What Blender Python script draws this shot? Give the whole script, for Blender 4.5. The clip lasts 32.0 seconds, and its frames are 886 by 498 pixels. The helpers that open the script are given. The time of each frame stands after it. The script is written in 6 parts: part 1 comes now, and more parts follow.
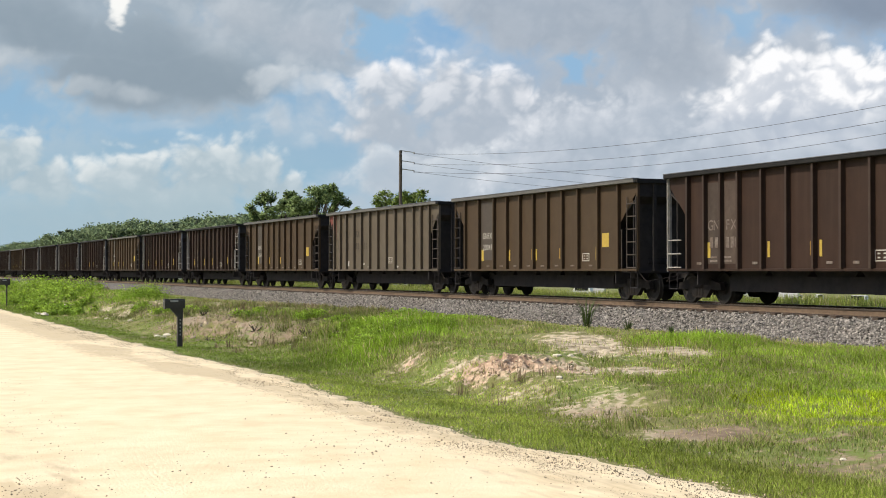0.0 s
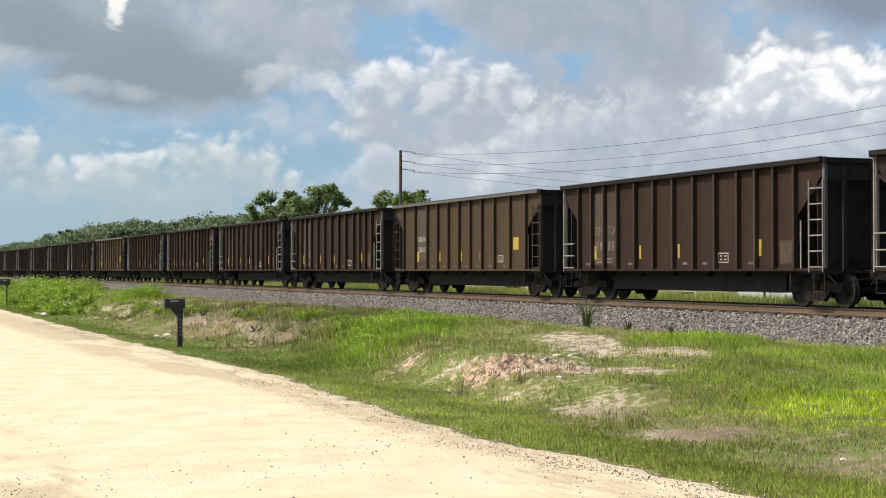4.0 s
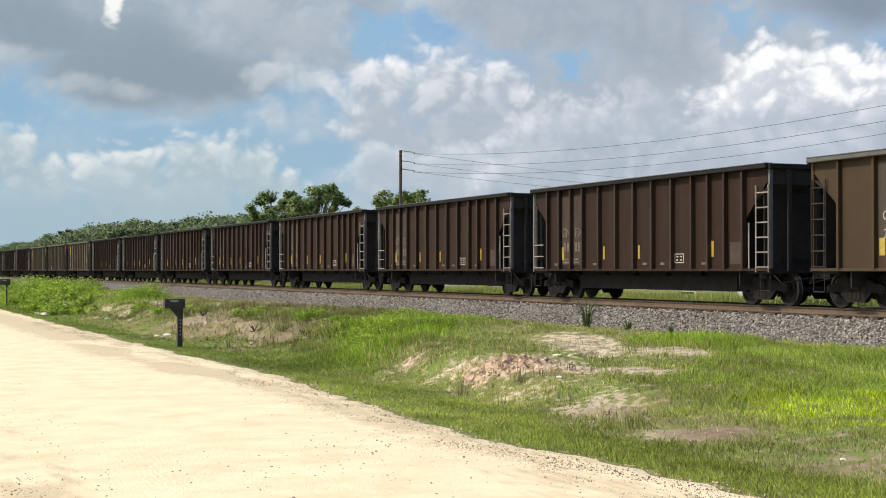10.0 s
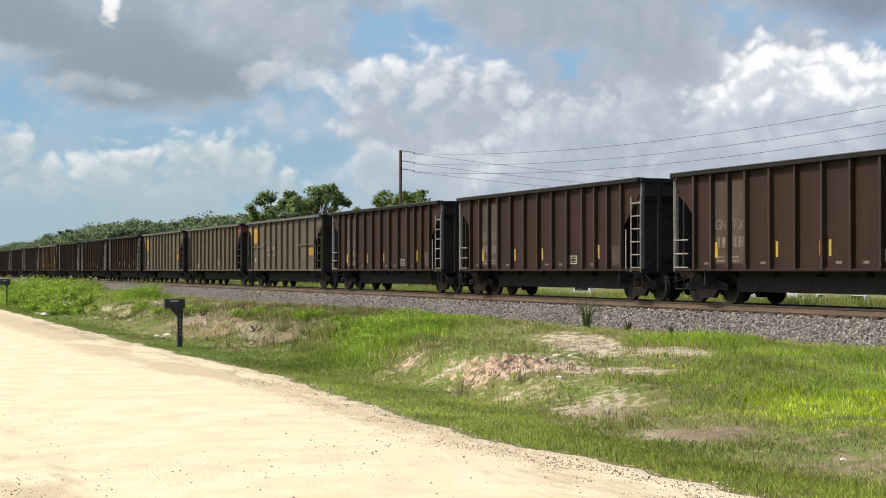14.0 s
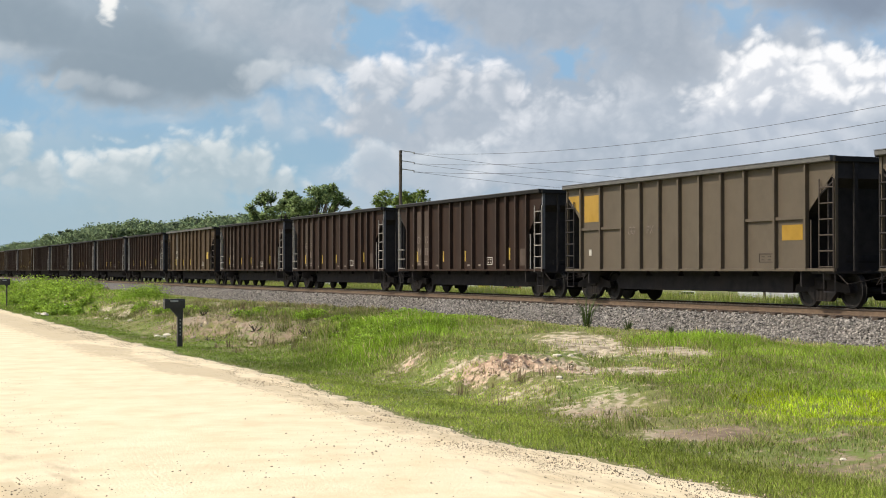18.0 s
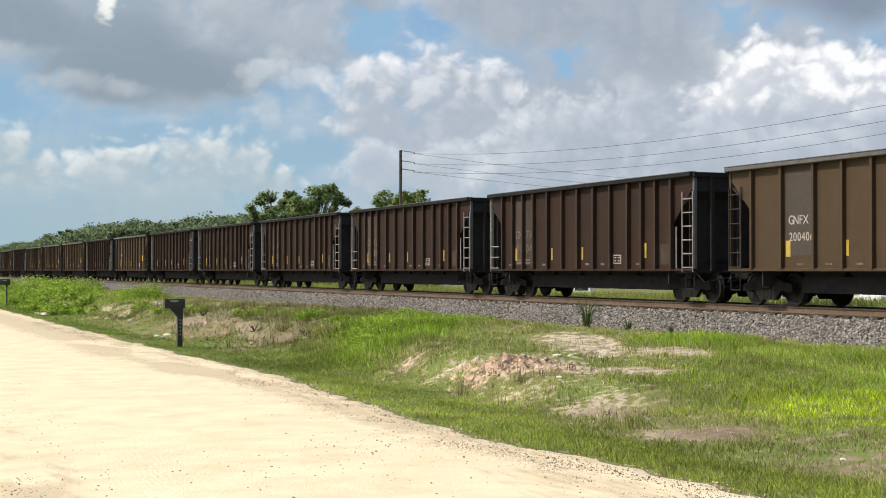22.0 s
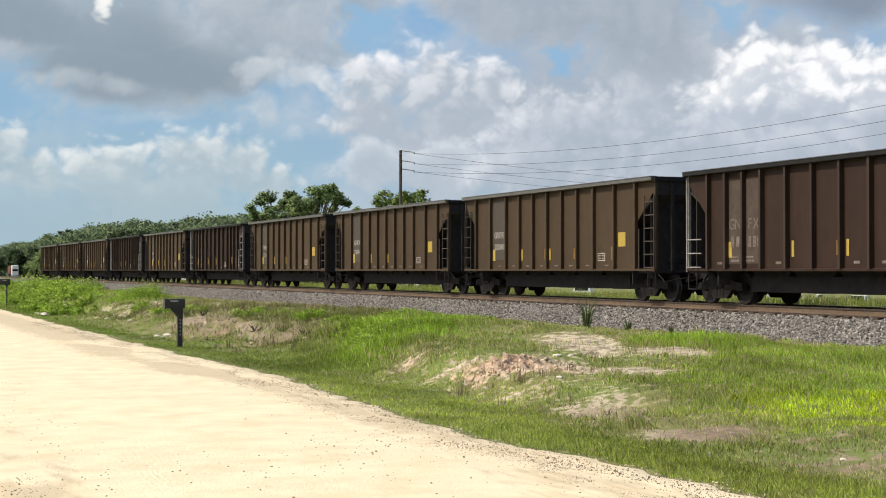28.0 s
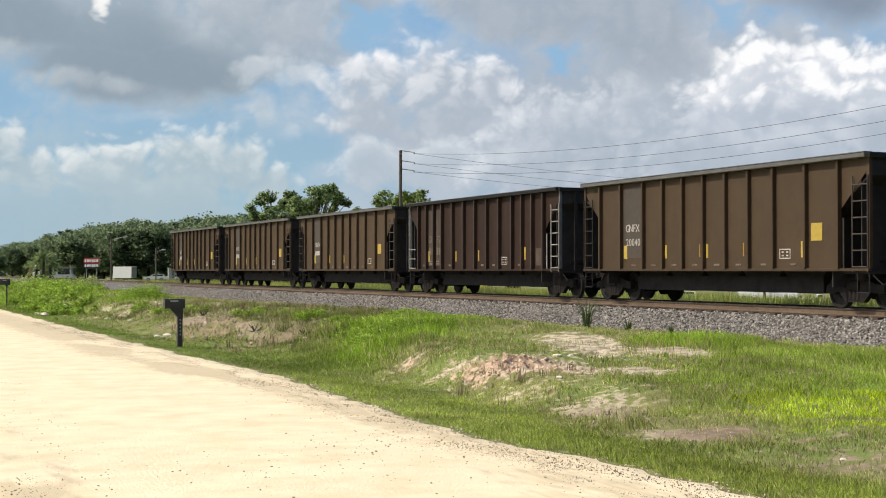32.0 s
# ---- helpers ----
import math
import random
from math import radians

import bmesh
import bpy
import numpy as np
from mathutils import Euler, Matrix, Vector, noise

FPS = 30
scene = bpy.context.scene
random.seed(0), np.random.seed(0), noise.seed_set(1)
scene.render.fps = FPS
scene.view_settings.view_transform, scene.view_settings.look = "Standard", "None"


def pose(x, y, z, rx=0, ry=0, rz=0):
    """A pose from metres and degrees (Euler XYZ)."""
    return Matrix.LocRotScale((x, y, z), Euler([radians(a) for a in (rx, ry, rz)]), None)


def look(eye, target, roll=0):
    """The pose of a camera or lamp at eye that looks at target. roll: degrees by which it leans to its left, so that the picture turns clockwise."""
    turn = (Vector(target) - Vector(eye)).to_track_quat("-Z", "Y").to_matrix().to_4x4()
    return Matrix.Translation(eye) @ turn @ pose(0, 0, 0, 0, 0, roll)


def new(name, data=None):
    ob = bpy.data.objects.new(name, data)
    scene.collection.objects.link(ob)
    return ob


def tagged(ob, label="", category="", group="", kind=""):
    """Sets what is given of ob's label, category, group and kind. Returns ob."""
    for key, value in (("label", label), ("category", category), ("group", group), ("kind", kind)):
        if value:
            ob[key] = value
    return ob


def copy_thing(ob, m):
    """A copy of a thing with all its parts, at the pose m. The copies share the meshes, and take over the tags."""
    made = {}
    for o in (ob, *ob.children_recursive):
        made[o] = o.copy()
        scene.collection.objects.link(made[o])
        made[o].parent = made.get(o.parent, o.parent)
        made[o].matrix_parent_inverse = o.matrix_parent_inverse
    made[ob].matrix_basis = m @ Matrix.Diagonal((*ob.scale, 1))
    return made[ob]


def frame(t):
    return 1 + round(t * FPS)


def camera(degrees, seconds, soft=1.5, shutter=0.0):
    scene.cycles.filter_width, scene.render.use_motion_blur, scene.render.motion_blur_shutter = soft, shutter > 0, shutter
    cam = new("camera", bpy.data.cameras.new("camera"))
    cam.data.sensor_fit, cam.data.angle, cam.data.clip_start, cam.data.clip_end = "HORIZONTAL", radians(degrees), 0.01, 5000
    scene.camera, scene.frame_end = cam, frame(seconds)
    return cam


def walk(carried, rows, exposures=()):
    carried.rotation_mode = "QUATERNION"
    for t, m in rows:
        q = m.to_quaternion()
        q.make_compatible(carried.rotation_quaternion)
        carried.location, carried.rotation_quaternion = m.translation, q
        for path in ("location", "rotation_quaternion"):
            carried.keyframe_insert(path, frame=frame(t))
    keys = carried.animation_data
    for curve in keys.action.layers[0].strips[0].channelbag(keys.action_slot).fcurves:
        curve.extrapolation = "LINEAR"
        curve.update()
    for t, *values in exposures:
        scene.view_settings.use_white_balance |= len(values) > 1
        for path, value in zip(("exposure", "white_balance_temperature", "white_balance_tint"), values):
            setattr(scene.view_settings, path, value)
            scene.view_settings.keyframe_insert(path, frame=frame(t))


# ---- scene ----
# Plan: x runs across the railway line (positive behind the train), y along it towards the tail of the train.
# z = 0 is the sand road; the rail heads lie at RAIL_Z.
EYE = Vector((0.0, 0.0, 2.05))
YAW = radians(22.26)
RAIL_Z = 1.08
TRACK_X = 24.46
SIDE_X = 1.60          # half width of a hopper car
PITCH = {"A": 16.31, "B": 16.35, "C": 16.35, "D": 16.35}   # coupler to coupler
# how far the train has come, second by second: it surges a little
RUN = ((0, -708.74), (4, -633.88), (8, -559.39), (12, -484.53), (16, -409.88), (20, -334.87), (24, -259.75), (28, -185.34), (32, -109.92))
SPEED = 18.71          # its mean speed, metres a second

cam = camera(33.27, 32.0, soft=1.0)
AIM = EYE + Vector((math.sin(YAW), math.cos(YAW), math.tan(radians(0.819))))
walk(cam, [(0.0, look(EYE, AIM)), (32.0, look(EYE, AIM))], exposures=[(0.0, 0.0), (32.0, 0.0)])

# ---- light ----
SUN_DIR = Vector((-0.66, 0.14, 0.735)).normalized()
world = bpy.data.worlds.new("world")
scene.world = world
world.use_nodes = True
wn, wl = world.node_tree.nodes, world.node_tree.links
sky = wn.new("ShaderNodeTexSky")
sky.sky_type = "NISHITA"
sky.sun_disc = False
sky.sun_elevation = math.asin(SUN_DIR.z)
sky.sun_rotation = math.atan2(SUN_DIR.x, SUN_DIR.y)
sky.air_density, sky.dust_density = 1.0, 3.0
wl.new(sky.outputs["Color"], wn["Background"].inputs["Color"])
wn["Background"].inputs["Strength"].default_value = 0.15
sun = new("sun", bpy.data.lights.new("sun", "SUN"))
sun.data.energy, sun.data.angle, sun.data.color = 4.05, radians(0.6), (1.0, 0.918, 0.75)
sun.matrix_world = look(SUN_DIR * 100, (0, 0, 0))


# ---- materials ----
def shade(name, colours, scale=4.0, detail=5.0, rough=0.8, metal=0.0, bump=0.0, bump_scale=None, stain=None, stain_scale=0.6,
          stain_amount=0.5, coords="Object", stretch=(1, 1, 1), random_value=0.0, spec=0.4, island=0.0, tint=None, streak=None):
    """A surface in two to four tones of grain, with a larger stain tone over it and fine relief."""
    m = bpy.data.materials.new(name)
    m.use_nodes = True
    n, l = m.node_tree.nodes, m.node_tree.links
    b = n["Principled BSDF"]
    b.inputs["Roughness"].default_value, b.inputs["Metallic"].default_value = rough, metal
    b.inputs["Specular IOR Level"].default_value = spec
    tc, mp = n.new("ShaderNodeTexCoord"), n.new("ShaderNodeMapping")
    mp.inputs["Scale"].default_value = stretch
    l.new(tc.outputs[coords], mp.inputs["Vector"])
    if random_value or streak:
        info = n.new("ShaderNodeObjectInfo")
    g = n.new("ShaderNodeTexNoise")
    g.inputs["Scale"].default_value, g.inputs["Detail"].default_value, g.inputs["Roughness"].default_value = scale, detail, 0.65
    l.new(mp.outputs[0], g.inputs["Vector"])
    ramp = n.new("ShaderNodeValToRGB")
    ramp.color_ramp.elements[0].position, ramp.color_ramp.elements[1].position = 0.32, 0.68
    ramp.color_ramp.elements[0].color, ramp.color_ramp.elements[1].color = (*colours[0], 1), (*colours[-1], 1)
    for i, c in enumerate(colours[1:-1]):
        ramp.color_ramp.elements.new(0.32 + 0.36 * (i + 1) / (len(colours) - 1)).color = (*c, 1)
    l.new(g.outputs["Fac"], ramp.inputs["Fac"])
    out = ramp.outputs["Color"]

    def mixed(kind, fac, a, c):
        mx = n.new("ShaderNodeMix")
        mx.data_type, mx.blend_type = "RGBA", kind
        for sock, val in ((mx.inputs["Factor"], fac), (mx.inputs["A"], a), (mx.inputs["B"], c)):
            if isinstance(val, bpy.types.NodeSocket):
                l.new(val, sock)
            else:
                sock.default_value = val
        return mx.outputs["Result"]

    if tint:
        at = n.new("ShaderNodeAttribute")
        at.attribute_name = tint
        out = mixed("MULTIPLY", 1.0, out, at.outputs["Color"])
    if stain:
        s = n.new("ShaderNodeTexNoise")
        s.inputs["Scale"].default_value, s.inputs["Detail"].default_value = stain_scale, 4
        l.new(mp.outputs[0], s.inputs["Vector"])
        r = n.new("ShaderNodeMapRange")
        r.inputs["From Min"].default_value, r.inputs["From Max"].default_value = 0.46, 0.66
        r.inputs["To Max"].default_value = stain_amount
        l.new(s.outputs["Fac"], r.inputs["Value"])
        out = mixed("MIX", r.outputs[0], out, (*stain, 1))
    if streak:
        # run-down rust and dust: noise drawn out along z, different on every car
        mp2 = n.new("ShaderNodeMapping")
        mp2.inputs["Scale"].default_value = (3.2, 3.2, 0.22)
        l.new(tc.outputs["Object"], mp2.inputs["Vector"])
        off = n.new("ShaderNodeVectorMath")
        off.operation = "ADD"
        l.new(mp2.outputs[0], off.inputs[0])
        sc = n.new("ShaderNodeMath")
        sc.operation = "MULTIPLY"
        sc.inputs[1].default_value = 37.0
        l.new(info.outputs["Random"], sc.inputs[0])
        l.new(sc.outputs[0], off.inputs[1])
        s2 = n.new("ShaderNodeTexNoise")
        s2.inputs["Scale"].default_value, s2.inputs["Detail"].default_value = 1.6, 5
        l.new(off.outputs[0], s2.inputs["Vector"])
        r2 = n.new("ShaderNodeMapRange")
        r2.inputs["From Min"].default_value, r2.inputs["From Max"].default_value = 0.48, 0.72
        r2.inputs["To Max"].default_value = 0.55
        l.new(s2.outputs["Fac"], r2.inputs["Value"])
        out = mixed("MIX", r2.outputs[0], out, (*streak, 1))
    if random_value or island:
        hsv = n.new("ShaderNodeHueSaturation")
        r = n.new("ShaderNodeMapRange")
        src = info.outputs["Random"] if random_value else n.new("ShaderNodeNewGeometry").outputs["Random Per Island"]
        amount = random_value or island
        r.inputs["To Min"].default_value, r.inputs["To Max"].default_value = 1 - amount, 1 + amount
        l.new(src, r.inputs["Value"])
        l.new(r.outputs[0], hsv.inputs["Value"])
        l.new(out, hsv.inputs["Color"])
        out = hsv.outputs["Color"]
    l.new(out, b.inputs["Base Color"])
    if bump:
        bn = n.new("ShaderNodeTexNoise")
        bn.inputs["Scale"].default_value, bn.inputs["Detail"].default_value = bump_scale or scale * 3, 4
        l.new(mp.outputs[0], bn.inputs["Vector"])
        bp = n.new("ShaderNodeBump")
        bp.inputs["Strength"].default_value, bp.inputs["Distance"].default_value = min(1.0, bump), 0.03
        l.new(bn.outputs["Fac"], bp.inputs["Height"])
        l.new(bp.outputs["Normal"], b.inputs["Normal"])
    return m


M = {}
M["brown"] = shade("brown_painted_steel", [(0.0225, 0.0112, 0.0075), (0.0305, 0.0155, 0.0103)], 2.2, stain=(0.018, 0.0112, 0.0088), stain_scale=0.5,
                   rough=0.68, bump=0.05, random_value=0.16, spec=0.22, streak=(0.037, 0.0205, 0.0135))
M["brown_rib"] = shade("brown_rib_steel", [(0.030, 0.0175, 0.0128), (0.042, 0.026, 0.0195)], 2.2, rough=0.6, spec=0.25, bump=0.05, random_value=0.16, streak=(0.06, 0.045, 0.036))
M["tan"] = shade("tan_brown_painted_steel", [(0.050, 0.032, 0.0175), (0.065, 0.042, 0.023)], 1.8, stain=(0.047, 0.032, 0.019), stain_scale=0.45,
                 rough=0.66, bump=0.05, spec=0.25, random_value=0.12, streak=(0.053, 0.032, 0.018))
M["grey"] = shade("grey_tan_painted_steel", [(0.073, 0.058, 0.041), (0.093, 0.074, 0.053)], 1.8, stain=(0.09, 0.07, 0.05), stain_scale=0.45,
                  rough=0.62, bump=0.05, random_value=0.08, streak=(0.085, 0.064, 0.045))
M["brown_dark"] = shade("matt_black_steel", [(0.024, 0.022, 0.023), (0.040, 0.036, 0.036)], 3.0, stain=(0.045, 0.038, 0.035), stain_scale=0.8, rough=0.85, bump=0.15, random_value=0.1, spec=0.15)
M["chord_black"] = shade("weathered_black_steel", [(0.012, 0.012, 0.0125), (0.022, 0.021, 0.021)], 3.0, rough=0.75, bump=0.05, spec=0.15)
# grey of the end posts, and the sky's reflection painted along the chords
M["flange"] = shade("grey_post_and_sky_glint_steel", [(0.085, 0.09, 0.10), (0.13, 0.135, 0.145)], 4.0, rough=0.5, spec=0.4)
M["chord_grey"] = shade("dusty_grey_steel", [(0.075, 0.073, 0.070), (0.115, 0.112, 0.108)], 3.0, rough=0.55, bump=0.05)
M["underframe"] = shade("greasy_black_steel", [(0.020, 0.0195, 0.022), (0.032, 0.030, 0.032)], 3.5, stain=(0.036, 0.031, 0.030), stain_scale=1.2, rough=0.9, bump=0.2, spec=0.1)
# truck and wheel tones are lowered: the shade below the car is in them
M["truck_iron"] = shade("dirty_shaded_cast_iron", [(0.009, 0.0085, 0.0095), (0.018, 0.016, 0.0155)], 5.0, stain=(0.036, 0.028, 0.023), stain_scale=2.0, rough=0.8, bump=0.2, spec=0.12)
M["wheel_steel"] = shade("worn_shaded_wheel_steel", [(0.009, 0.0085, 0.009), (0.02, 0.0175, 0.016)], 6.0, rough=0.75, metal=0.2, bump=0.1)
M["ladder_white"] = shade("chalky_white_steel", [(0.20, 0.188, 0.175), (0.34, 0.325, 0.31)], 6.0, stain=(0.15, 0.12, 0.10), rough=0.6)
M["ladder_dark"] = shade("brown_rung_steel", [(0.035, 0.026, 0.021), (0.065, 0.05, 0.04)], 6.0, rough=0.65)
M["yellow"] = shade("faded_yellow_paint", [(0.36, 0.25, 0.04), (0.46, 0.335, 0.065)], 5.0, stain=(0.26, 0.18, 0.06), stain_scale=2.0, rough=0.6)
M["ochre"] = shade("ochre_yellow_paint", [(0.25, 0.145, 0.012), (0.31, 0.185, 0.02)], 3.0, stain=(0.4, 0.25, 0.06), rough=0.6)
M["white_paint"] = shade("chalky_white_paint", [(0.36, 0.34, 0.31), (0.50, 0.48, 0.45)], 7.0, stain=(0.3, 0.25, 0.2), stain_scale=3.0, rough=0.65)
M["faded_patch"] = shade("faded_primer_patch", [(0.038, 0.0255, 0.0195), (0.066, 0.047, 0.037)], 3.0, stain=(0.042, 0.025, 0.018), stain_scale=1.4, rough=0.75, random_value=0.25)
M["faded_white"] = shade("worn_off_white_lettering", [(0.10, 0.078, 0.065), (0.21, 0.18, 0.16)], 9.0, stain=(0.09, 0.06, 0.045), stain_scale=4.0, stain_amount=0.9, rough=0.75)
M["dark_patch"] = shade("dark_brown_patch_paint", [(0.046, 0.036, 0.029), (0.06, 0.047, 0.038)], 4.0, rough=0.6)
M["red"] = shade("faded_red_paint", [(0.12, 0.024, 0.02), (0.17, 0.038, 0.03)], 4.0, stain=(0.12, 0.085, 0.07), rough=0.65)
M["rust_rail"] = shade("rusty_rail_web", [(0.105, 0.072, 0.048), (0.165, 0.115, 0.077)], 6.0, stain=(0.07, 0.047, 0.031), rough=0.85, bump=0.2)
M["rail_head"] = shade("polished_rail_head", [(0.35, 0.31, 0.28), (0.5, 0.46, 0.42)], 8.0, rough=0.35, metal=0.9, stretch=(1, 0.05, 1))
M["rail_side"] = shade("dark_rail_head_side", [(0.04, 0.031, 0.025), (0.065, 0.049, 0.038)], 6.0, rough=0.8)
M["sleeper"] = shade("weathered_sleeper_wood", [(0.042, 0.030, 0.023), (0.085, 0.06, 0.045)], 8.0, stretch=(0.3, 3, 3), rough=0.9, bump=0.5, random_value=0.25)
M["ballast"] = shade("crushed_granite_bed", [(0.03, 0.028, 0.027), (0.11, 0.104, 0.10), (0.24, 0.23, 0.22)], 16.0, detail=3, stain=(0.15, 0.115, 0.085), stain_scale=0.35, stain_amount=0.35, rough=0.9, bump=1.0, bump_scale=22)
M["stone"] = shade("crushed_granite", [(0.145, 0.133, 0.12), (0.28, 0.26, 0.238)], 9.0, rough=0.85, island=0.9)
M["black_plastic"] = shade("sun_faded_black_plastic", [(0.026, 0.025, 0.025), (0.042, 0.04, 0.039)], 6.0, rough=0.5, bump=0.03)
M["pole_wood"] = shade("creosoted_pole_wood", [(0.06, 0.05, 0.043), (0.12, 0.10, 0.085)], 6.0, stretch=(4, 4, 0.3), rough=0.9, bump=0.4)
M["wire"] = shade("weathered_wire", [(0.05, 0.05, 0.055), (0.08, 0.08, 0.085)], 3.0, rough=0.6)
M["porcelain"] = shade("grey_insulator_glaze", [(0.25, 0.26, 0.28), (0.32, 0.33, 0.35)], 5.0, rough=0.3)
M["bark"] = shade("grey_brown_bark", [(0.03, 0.025, 0.02), (0.07, 0.058, 0.047)], 9.0, stretch=(2, 2, 0.5), rough=0.95, bump=0.6)
M["metal_grey"] = shade("galvanised_steel", [(0.28, 0.28, 0.28), (0.4, 0.4, 0.4)], 8.0, rough=0.45, metal=0.6)
M["white_body"] = shade("white_vehicle_paint", [(0.66, 0.66, 0.66), (0.74, 0.74, 0.74)], 2.0, rough=0.3)
M["glass_dark"] = shade("tinted_glass", [(0.012, 0.014, 0.016), (0.02, 0.022, 0.025)], 2.0, rough=0.08, spec=0.6)
M["rubber"] = shade("black_rubber", [(0.012, 0.012, 0.012), (0.025, 0.025, 0.025)], 5.0, rough=0.9)
M["sign_red"] = shade("sign_red_enamel", [(0.30, 0.03, 0.04), (0.38, 0.04, 0.05)], 3.0, rough=0.4)
M["sign_dark"] = shade("dark_sign_face", [(0.025, 0.02, 0.03), (0.04, 0.03, 0.04)], 3.0, rough=0.5)


def leafy(name, dark, light, trans=0.25):
    m = shade(name, [dark, light], 0.9, detail=3, rough=0.6, island=0.35, spec=0.3)
    n, l = m.node_tree.nodes, m.node_tree.links
    b = n["Principled BSDF"]
    t, mx = n.new("ShaderNodeBsdfTranslucent"), n.new("ShaderNodeMixShader")
    l.new(b.inputs["Base Color"].links[0].from_socket, t.inputs["Color"])
    mx.inputs[0].default_value = trans
    l.new(b.outputs[0], mx.inputs[1])
    l.new(t.outputs[0], mx.inputs[2])
    l.new(mx.outputs[0], n["Material Output"].inputs["Surface"])
    return m


M["oak_leaf"] = leafy("oak_leaves", (0.20, 0.285, 0.115), (0.33, 0.44, 0.185), 0.55)
M["light_leaf"] = leafy("light_green_leaves", (0.18, 0.26, 0.06), (0.34, 0.44, 0.12), 0.45)
# greyer than the near leaves: the haze of distance is mixed into the colour
M["far_leaf"] = leafy("hazed_distant_leaves", (0.19, 0.265, 0.14), (0.27, 0.36, 0.19), 0.6)
M["pine_leaf"] = leafy("pine_needles", (0.18, 0.24, 0.15), (0.26, 0.33, 0.20), 0.5)
M["palm_leaf"] = leafy("palm_fronds", (0.12, 0.175, 0.06), (0.21, 0.28, 0.10), 0.4)
M["weed_leaf"] = leafy("broad_weed_leaves", (0.26, 0.42, 0.045), (0.42, 0.60, 0.08), 0.5)


# ---- building helpers ----
def mesh_of(bm, name, material, smooth=False):
    me = bpy.data.meshes.new(name)
    bm.to_mesh(me)
    bm.free()
    for m in material if isinstance(material, (list, tuple)) else [material]:
        me.materials.append(m)
    if smooth:
        me.polygons.foreach_set("use_smooth", [True] * len(me.polygons))
    return me


def part(name, bm, material, parent=None, label="", smooth=False):
    """Links a bmesh, or a mesh that is shared, as one object under its thing."""
    me = bm if isinstance(bm, bpy.types.Mesh) else mesh_of(bm, name, material, smooth)
    ob = new(name, me)
    ob.parent = parent
    return tagged(ob, label) if label else ob


def thing(name, label, category, group="", at=None, kind=""):
    ob = new(name)
    ob.empty_display_size = 0.2
    if at is not None:
        ob.matrix_basis = at
    return tagged(ob, label, category, group, kind)


def box(bm, x0, x1, y0, y1, z0, z1, bevel=0.0):
    r = bmesh.ops.create_cube(bm, size=1.0, matrix=Matrix.LocRotScale(((x0 + x1) / 2, (y0 + y1) / 2, (z0 + z1) / 2), None, (x1 - x0, y1 - y0, z1 - z0)))
    if bevel:
        edges = list({e for v in r["verts"] for e in v.link_edges})
        bmesh.ops.bevel(bm, geom=edges, offset=bevel, segments=1, affect="EDGES")
    return bm


def boxes(*args, bevel=0.0):
    bm = bmesh.new()
    for a in args:
        box(bm, *a, bevel=bevel)
    return bm


def tube(bm, a, b, r0, r1=None, n=8):
    a, b = Vector(a), Vector(b)
    d = b - a
    r = bmesh.ops.create_cone(bm, cap_ends=True, segments=n, radius1=r0, radius2=r0 if r1 is None else r1, depth=d.length)
    bmesh.ops.transform(bm, verts=r["verts"], matrix=Matrix.Translation((a + b) / 2) @ d.to_track_quat("Z", "Y").to_matrix().to_4x4())
    return bm


def prism(bm, outline, x0, x1):
    """A plate of an outline in (y, z), from x0 to x1."""
    a = [bm.verts.new((x0, y, z)) for y, z in outline]
    b = [bm.verts.new((x1, y, z)) for y, z in outline]
    bm.faces.new(a)
    bm.faces.new(b[::-1])
    k = len(outline)
    for i in range(k):
        bm.faces.new((a[i], b[i], b[(i + 1) % k], a[(i + 1) % k]))
    bmesh.ops.recalc_face_normals(bm, faces=bm.faces)
    return bm


def lathe(bm, profile, centre, axis="X", n=20):
    """Turns a profile of (along, radius) round an axis through centre."""
    rings = []
    for along, rad in profile:
        ring = []
        for i in range(n):
            a = 2 * math.pi * i / n
            p = {"X": (along, rad * math.cos(a), rad * math.sin(a)), "Z": (rad * math.cos(a), rad * math.sin(a), along), "Y": (rad * math.cos(a), along, rad * math.sin(a))}[axis]
            ring.append(bm.verts.new(Vector(centre) + Vector(p)))
        rings.append(ring)
    faces = []
    for r0, r1 in zip(rings, rings[1:]):
        for i in range(n):
            faces.append(bm.faces.new((r0[i], r0[(i + 1) % n], r1[(i + 1) % n], r1[i])))
    faces.append(bm.faces.new(rings[0]))
    faces.append(bm.faces.new(rings[-1]))
    bmesh.ops.recalc_face_normals(bm, faces=faces)
    return bm


def raw_mesh(name, verts, faces, material, colours=None, smooth=False, normals=None):
    """A mesh from arrays: verts (n, 3), faces (m, 3 or 4)."""
    verts, faces = np.asarray(verts, "f4"), np.asarray(faces, "i4")
    me = bpy.data.meshes.new(name)
    k = faces.shape[1]
    me.vertices.add(len(verts))
    me.vertices.foreach_set("co", verts.ravel())
    me.loops.add(faces.size)
    me.loops.foreach_set("vertex_index", faces.ravel())
    me.polygons.add(len(faces))
    me.polygons.foreach_set("loop_start", np.arange(0, faces.size, k, dtype="i4"))
    me.update(calc_edges=True)
    if smooth:
        me.polygons.foreach_set("use_smooth", np.ones(len(faces), bool))
    if colours is not None:
        at = me.color_attributes.new("tint", "FLOAT_COLOR", "POINT")
        at.data.foreach_set("color", np.concatenate([np.asarray(colours, "f4"), np.ones((len(verts), 1), "f4")], 1).ravel())
    me.materials.append(material)
    if normals is not None:
        me.normals_split_custom_set_from_vertices(np.asarray(normals, "f4").tolist())
    return me


